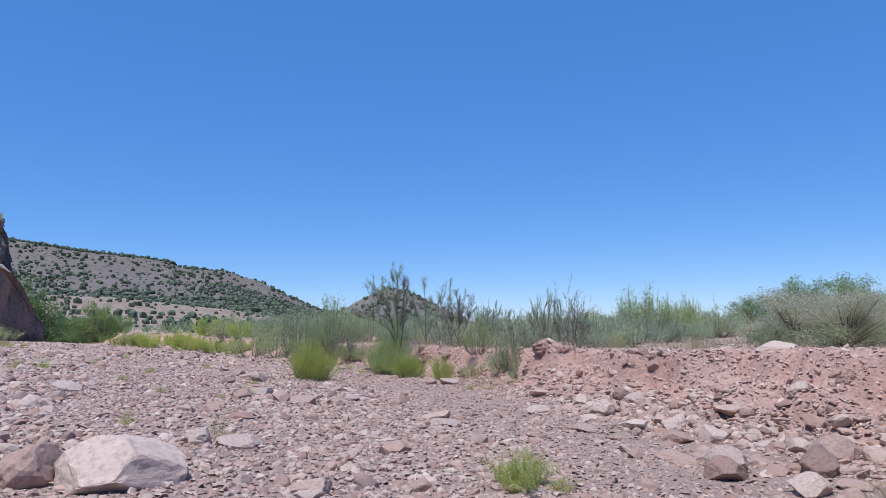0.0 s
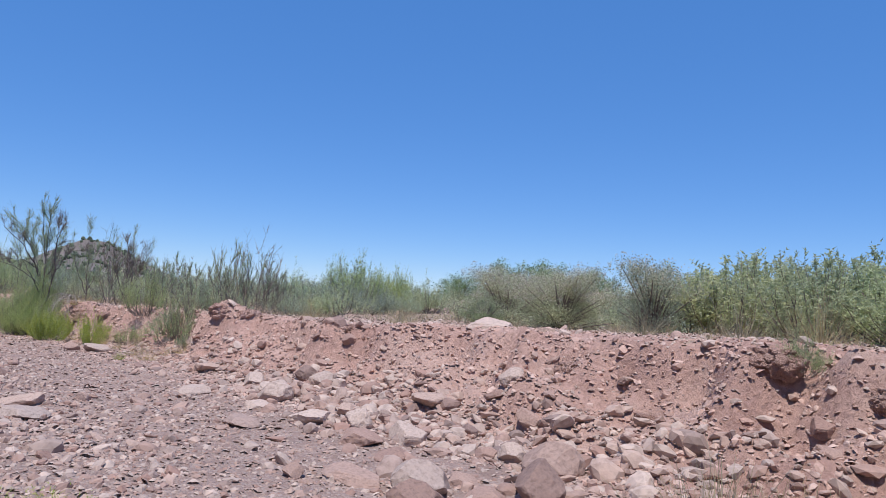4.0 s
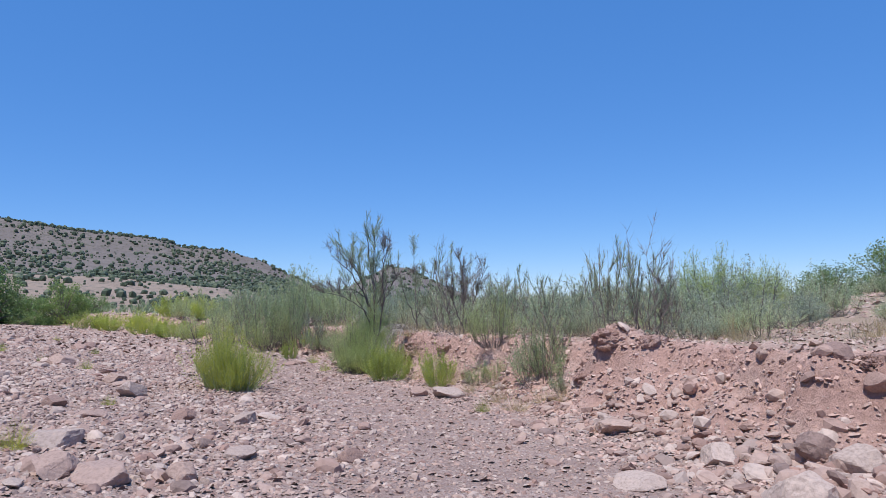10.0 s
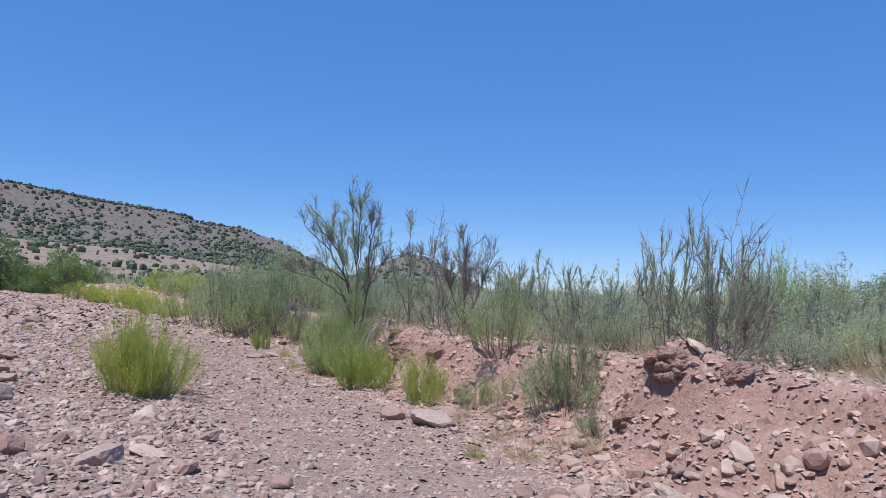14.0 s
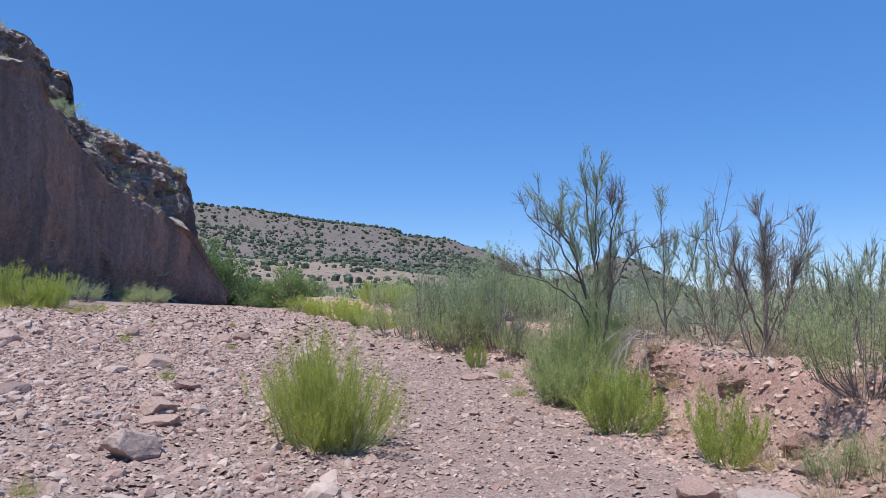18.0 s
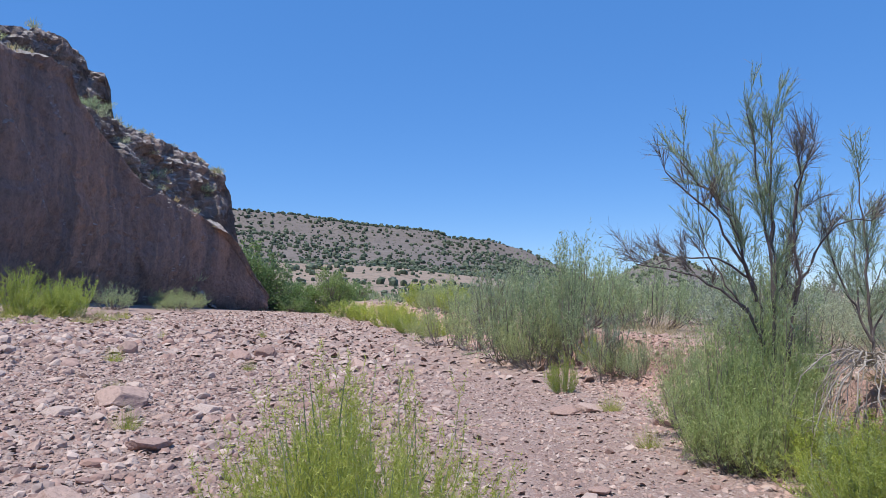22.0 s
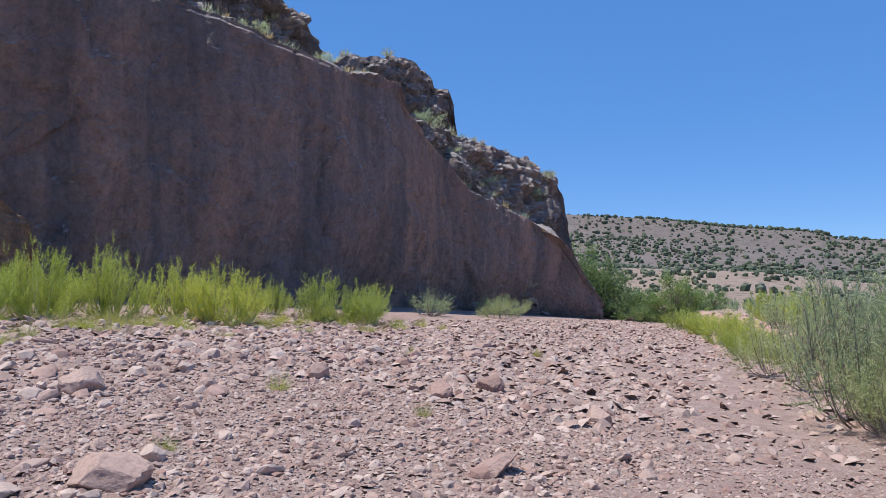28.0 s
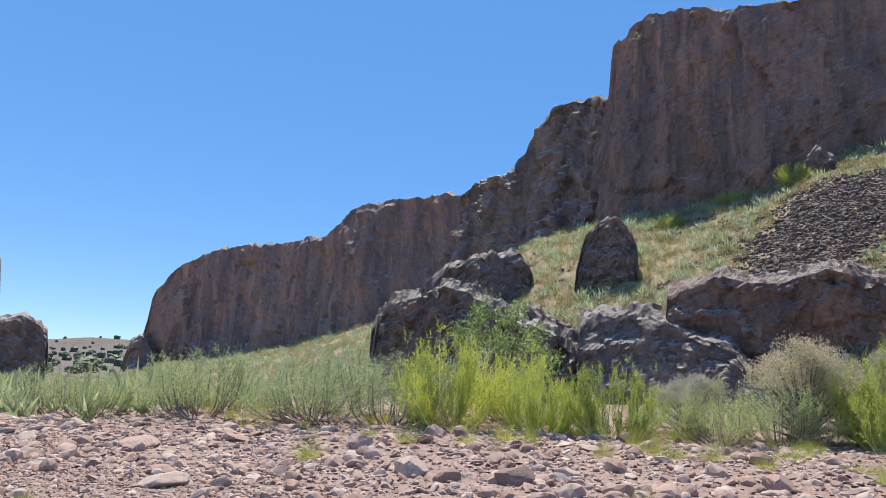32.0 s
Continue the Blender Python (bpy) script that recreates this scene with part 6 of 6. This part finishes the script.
broom_tree("tall_broom", 600, (2.85, 22.35, 0.1), [
    (((0.0, 0.0, 0.0), (0.02, -0.1, 1.3), (-0.08, -0.1, 2.34), (-0.2, -0.15, 2.9)), 0.032, 1.0, 14), (((0.02, -0.1, 1.3), (-0.02, -0.15, 2.3), (0.02, -0.2, 2.85)), 0.022, 1.0, 12), (((0.03, -0.1, 1.5), (0.1, 0.1, 2.2), (0.08, 0.1, 2.6)), 0.016, 0.8, 7),
    (((-0.1, 0.0, 1.2), (-0.31, -0.11, 1.85), (-0.51, -0.15, 2.15), (-0.73, -0.2, 2.3), (-0.83, -0.2, 2.45)), 0.024, 1.0, 13), (((-0.31, -0.11, 1.9), (-0.45, 0.1, 2.25), (-0.42, 0.15, 2.4)), 0.014, 1.0, 5), (((-0.1, 0.0, 1.3), (-0.5, -0.2, 1.92), (-0.86, -0.3, 2.2), (-1.0, -0.3, 2.34)), 0.022, 0.1, 5),
    (((-0.12, 0.0, 1.4), (-0.47, -0.06, 1.6), (-0.8, 0.0, 1.6), (-1.0, 0.05, 1.54)), 0.017, 0.05, 5), (((-0.05, 0.0, 0.8), (-0.2, -0.07, 1.1), (-0.53, -0.1, 1.36), (-0.88, 0.0, 1.5), (-1.18, 0.05, 1.55)), 0.022, 0.05, 6),
    (((0.05, 0.05, 0.0), (0.18, -0.1, 1.0), (0.24, -0.12, 1.4), (0.18, -0.15, 2.0), (0.35, -0.25, 2.6)), 0.034, 0.12, 9), (((0.18, -0.15, 1.9), (0.16, -0.3, 2.3), (0.22, -0.3, 2.6)), 0.016, 0.12, 6), (((0.2, 0.0, 1.2), (0.45, -0.2, 1.8), (0.64, -0.2, 1.93), (0.8, -0.3, 1.9)), 0.022, 0.1, 5),
    (((0.1, 0.1, 1.2), (0.35, 0.1, 1.8), (0.45, 0.2, 2.1)), 0.016, 1.0, 8), (((0.0, 0.1, 0.9), (-0.4, 0.2, 1.5), (-0.53, 0.2, 1.95)), 0.016, 0.9, 7), (((0.0, 0.1, 1.1), (-0.18, 0.25, 1.8), (-0.22, 0.3, 2.3)), 0.016, 1.0, 9), (((0.1, 0.2, 0.9), (0.4, 0.4, 1.5), (0.5, 0.45, 1.9)), 0.016, 0.8, 7)],
    "tall open broom with dark limbs and feathery grey-green tips")
SMALL = [(((0, 0, 0), (0.02, 0.05, 1.0), (0.0, 0.1, 1.75)), 0.022, 0.9, 12), (((0, 0, 0.2), (-0.25, 0.1, 0.9), (-0.35, 0.1, 1.3)), 0.018, 0.8, 9), (((0, 0, 0.2), (0.3, -0.15, 1.0), (0.42, -0.2, 1.4)), 0.018, 0.7, 9), (((0, 0, 0.2), (0.15, 0.3, 0.8), (0.3, 0.4, 1.2)), 0.014, 0.9, 8)]


def thin(limbs, tall, leafs):
    """The same limbs, taller or lower, with another share of leaf."""
    return [(tuple((x * tall, y * tall, z * tall) for x, y, z in b), w, s * leafs, n) for b, w, s, n in limbs]


broom_tree("tall_broom", 610, rest(4.0, 22.7, 0.03), thin(SMALL, 1.1, 1.0), "slender feathery broom behind the tall one", 0.9)
broom_tree("tall_broom", 620, rest(3.95, 19.8, 0.03), thin(SMALL, 0.85, 0.3), "sparse broom with bare dark twigs on the bank", 0.7)
broom_tree("tall_broom", 630, rest(7.3, 28.4, 0.03), thin(SMALL, 1.3, 1.0), "feathery broom standing on the terrace", 0.8)

# bleached roots and fallen twigs under it
rng = np.random.default_rng(641)
root = tagged(new("dead_branch"), "bleached dead branches hanging over the earth bank", "branch")
root.location = rest(3.2, 21.55)
for i in range(22):
    a = rng.uniform(-2.6, 0.9)
    t = np.linspace(0, 1, 10)[:, None]
    out = np.array([math.sin(a) * 0.75 - 0.15, -abs(math.cos(a)) * 0.7, 0])
    path = np.array([0.1, 0, 0.5]) + out * t ** 0.8 * rng.uniform(0.4, 1.0) + np.array([0, 0, 0.12]) * np.sin(3.1 * t) + np.array([0, 0, -rng.uniform(0.4, 0.85)]) * t ** 2 + np.cumsum(rng.normal(0, 0.02, (10, 3)), 0)
    part_np("branch", *tubes(path[None], np.linspace(0.0085, 0.003, 10)[None], 5), DEADWOOD, root)
    p, d = along(path[None], rng, 14, 0.15, 1.0)
    part_np("twig_spray", *sprays(rng, p, unit(d + rng.normal(0, 0.7, d.shape)), rng.uniform(0.08, 0.3, len(p)), np.full(len(p), 0.0045), 0.4), DEADWOOD, root)


# ---- growth on the talus, the ledges and the hills: uncounted ----
far_rng = np.random.default_rng(700)


def tufts(points, heights, per, width, rng, flare=0.7):
    """Small domes of short blades at many points."""
    p = np.repeat(points, per, 0)
    h = np.repeat(heights, per)
    dome = unit(rng.normal(0, 1, p.shape) + np.array([0, 0, 0.3])) * rng.uniform(0.1, 1, (len(p), 1)) * np.array([0.62 * flare, 0.62 * flare, 0.55])
    dome[:, 2] = np.abs(dome[:, 2])
    way = unit(dome + rng.normal(0, 0.35, p.shape) + np.array([0, 0, 0.7]))
    return sprays(rng, p + dome * h[:, None], way, h * rng.uniform(0.22, 0.5, len(h)), h * width, 0.15, 2)


def lumps(points, sizes, rng):
    """Small uneven bush shapes for far slopes."""
    v, f = ICO[1]
    shapes = [(v * np.random.default_rng(k).uniform(0.7, 1.25, (len(v), 1)) * np.array([1, 1, 0.8 + 0.08 * k]) + np.array([0, 0, 0.45]), f) for k in range(6)]
    return strewn(shapes, points, sizes, rng, 0.1)


# talus: yellow grass with dark scree tongues
n = 9500
i, j = far_rng.uniform(0, len(ta) - 1.01, n), far_rng.uniform(2, len(tr) - 2, n)


def on_talus(i, j):
    """Places on the talus from fractional grid numbers."""
    a, b = i.astype(int), j.astype(int)
    f, g = (i - a)[:, None], (j - b)[:, None]
    P = np.stack([TX, TY, TZ], -1)
    return P[a, b] * (1 - f) * (1 - g) + P[a + 1, b] * f * (1 - g) + P[a, b + 1] * (1 - f) * g + P[a + 1, b + 1] * f * g


def scree_at(p, i, j):
    az, up = np.interp(i, np.arange(len(ta)), ta), j / (len(tr) - 1)
    return 0.2 * fbm(p[:, 0] * 0.4, p[:, 1] * 0.4, 0, 3, 91) + 0.75 * np.exp(-((az + 97.5 - 22 * up) / 5.0) ** 2) * (1 - ramp(up, 0.6, 0.8))


pts = on_talus(i, j)
scree = scree_at(pts, i, j)
grassy = pts[scree < 0.24]
k = far_rng.uniform(0, 1, len(grassy))
tagged(part_np("talus_grass", *tufts(grassy[k < 0.86], far_rng.uniform(0.3, 0.7, (k < 0.86).sum()), 26, 0.05, far_rng, 1.0), TALUSGRASS), "dry yellow grass covering the talus slope", "grass", kind="stuff")
tagged(part_np("talus_scrub", *tufts(grassy[k >= 0.86], far_rng.uniform(0.4, 0.95, (k >= 0.86).sum()), 60, 0.055, far_rng, 1.1), FEATHER), "small green bushes dotted over the talus slope", "bush", kind="stuff")
n = 90000
i, j = far_rng.uniform(45, len(ta) - 10, n), far_rng.uniform(6, len(tr) - 12, n)
rocky = on_talus(i, j)
rocky = rocky[scree_at(rocky, i, j) + 0.2 * fbm(rocky[:, 0] * 0.9, rocky[:, 1] * 0.9, 0, 3, 93) + far_rng.uniform(-0.22, 0.22, n) > 0.3]
tagged(part_np("scree", *strewn(COBBLES, rocky, 0.06 + 0.2 * far_rng.uniform(0, 1, len(rocky)) ** 4, far_rng), SCREE), "dark broken scree in tongues down the talus", "scree", kind="stuff")

# bushes rooted in the ledges
LEDGE = Kind([shrub("ledge_bush", 780 + k, FEATHER, BARK, "grey-green bush rooted in a ledge of the cliff", clumps=10, stems=5, twigs=9, needles=7, spread=0.62, base=0.25, width=0.013, low=0.5, lo=0.1, splay=0.6) for k in range(2)], "bushes on the cliff")


def on_crag(V, az, el):
    """The outermost place of a rock mass at a bearing and a height angle."""
    d = V - MARK
    flat = np.hypot(d[..., 0], d[..., 1])
    a, e = np.degrees(np.arctan2(d[..., 0], d[..., 1])), np.degrees(np.arctan2(d[..., 2], flat))
    miss = np.hypot(a - az, e - el) + 0.02 * flat
    return V[np.unravel_index(np.argmin(miss), miss.shape)]


for V, az, el, h, w in [(RIDGE_V, -62.4, 22.6, 2.0, 4.0), (RIDGE_V, -57.5, 26.6, 1.3, 1.8), (UPPER_V, -73.9, 23.2, 2.2, 3.4), (RIDGE_V, -66, 29.4, 1.2, 1.8), (RIDGE_V, -61, 29.6, 1.3, 1.6), (BUTTRESS_V, -66.3, 17.0, 2.2, 2.0), (BUTTRESS_V, -65.2, 14.6, 1.7, 1.4), (RIDGE_V, -43.8, 20.4, 1.0, 2.2),
                       (RIDGE_V, -50, 22.4, 0.9, 1.8), (CLIFF_V, -38, 18.6, 0.9, 1.6), (NOSE_V, -29.5, 14.2, 1.3, 2.4), (NOSE_V, -24, 9.5, 1.0, 1.6), (NOSE_V, -20.5, 8.5, 1.1, 1.6), (NOSE_V, -25, 8.2, 0.8, 1.2), (UPPER_V, -84, 28.6, 1.2, 1.6), (UPPER_V, -78.5, 29.2, 1.4, 1.8), (RIDGE_V, -70.5, 27.5, 1.3, 1.8)]:
    x, y, z = on_crag(V, az, el)
    LEDGE.plant(float(x), float(y), h, w, z=float(z) - 0.15)
LEDGE.done()
for az, dist, h, w in [(-82.6, 29, 2.4, 2.2), (-80.2, 28.0, 1.4, 1.6), (-89, 44, 1.6, 2.2), (-93.5, 46, 1.4, 2.0), (-98, 45, 1.3, 2.0)]:
    x, y = bearing(az, dist)
    GREENS.plant(x, y, h, w, z=talus_z(az, dist) - 0.1)

# ledges on the cliffs
ledge, heads = [], []
for V, keep in ((CLIFF_V, 110), (RIDGE_V, 380), (KNOB_V, 60), (NOSE_V, 200), (UPPER_V, 140), (MIDDLE_V, 50), (FAR_V, 90)):
    a = V[2:, 1:] - V[:-2, :-1]
    up = np.cross(V[1:, :-1] - V[:-1, :-1], V[:-1, 1:] - V[:-1, :-1])
    up = np.abs(up[..., 2]) / (np.linalg.norm(up, axis=-1) + 1e-9)
    cand = np.argwhere(up[:-3] > 0.72)
    pick = cand[far_rng.permutation(len(cand))[:keep]]
    ledge.append(V[pick[:, 0], pick[:, 1]])
ledge = np.concatenate(ledge)
k = far_rng.uniform(0, 1, len(ledge))
tagged(part_np("ledge_scrub", *tufts(ledge[k < 0.6], far_rng.uniform(0.4, 1.0, (k < 0.6).sum()), 90, 0.05, far_rng, 1.2), GREY), "grey-green scrub growing on the cliff ledges", "bush", kind="stuff")
tagged(part_np("ledge_grass", *tufts(ledge[k >= 0.6], far_rng.uniform(0.3, 0.7, (k >= 0.6).sum()), 30, 0.09, far_rng), STRAW), "dry grass on the cliff ledges", "grass", kind="stuff")


def dotted(field, n, low, high, rng, tmin=0.05, tmax=1.0):
    x, y, z, t = field
    i, j = rng.integers(0, x.shape[0] - 1, n * 3), rng.integers(0, x.shape[1] - 1, n * 3)
    f, g = rng.uniform(0, 1, n * 3), rng.uniform(0, 1, n * 3)
    mix = lambda q: q[i, j] * (1 - f) * (1 - g) + q[i + 1, j] * f * (1 - g) + q[i, j + 1] * (1 - f) * g + q[i + 1, j + 1] * f * g
    px, py, pz, pt = mix(x), mix(y), mix(z), mix(t)
    ok = (pt > tmin) & (pt <= tmax) & (rng.uniform(-0.6, 0.6, n * 3) < fbm(px * 0.02, py * 0.02, 0, 3, 41))
    p = np.stack([px, py, pz], 1)[ok][:n]
    return p, low + (high - low) * rng.uniform(0, 1, len(p)) ** 2


spots = [dotted(MESA, 12000, 0.4, 1.5, far_rng), dotted(SADDLE, 350, 1.0, 2.6, far_rng), dotted(FOOT, 900, 0.3, 1.2, far_rng), dotted(PLAT, 900, 0.8, 2.0, far_rng)]
tagged(part_np("hill_junipers", *lumps(np.concatenate([a for a, _ in spots]), np.concatenate([b for _, b in spots]), far_rng), JUNIPER), "dark junipers dotted over the far hills", "bush", kind="stuff")

# scrub going on towards the horizon
n = 2600
d = 30 + 170 * far_rng.uniform(0, 1, n) ** 1.5
a = np.radians(far_rng.uniform(-8, 105, n))
x, y = d * np.sin(a), 12 + d * np.cos(a)
ok = (across(x, y) > 1.4) & ~((x < 34) & (y < 62) & (y > -2))
x, y, d = x[ok], y[ok], d[ok]
tagged(part_np("far_scrub", *tufts(np.stack([x, y, ground_z(x, y)], 1), far_rng.uniform(0.8, 1.7, len(x)), 26, 0.09, far_rng, 0.6), BROOM), "open green scrub stretching to the hills", "scrub", kind="stuff")
n = 900
x, y = far_rng.uniform(-34, -9, n), far_rng.uniform(-70, 8, n)
ok = x < -9 + 0.25 * (y - 8)
x, y = x[ok], y[ok]
tagged(part_np("valley_scrub", *tufts(np.stack([x, y, ground_z(x, y)], 1), far_rng.uniform(0.6, 1.6, len(x)), 46, 0.07, far_rng, 0.6), BROOM), "green scrub filling the valley floor below the cliff", "scrub", kind="stuff")
# litter and low grass on the terrace
n = 3600
x, y = 3.5 + 22 * far_rng.uniform(0, 1, n) ** 1.7, far_rng.uniform(1, 34, n)
ok = across(x, y) > 1.15
x, y = x[ok], y[ok]
tagged(part_np("terrace_grass", *tufts(np.stack([x, y, ground_z(x, y)], 1), far_rng.uniform(0.08, 0.3, len(x)), 16, 0.03, far_rng, 0.9), STRAW), "thin dry grass on the terrace", "grass", kind="stuff")

for kind in (HERO, KNOLL, SOFT, LIMES, GREENS, DUSTY, SCRUB, BARES, ROUND, LUSH, TREES, STRAWS, WEEDS):
    kind.done()
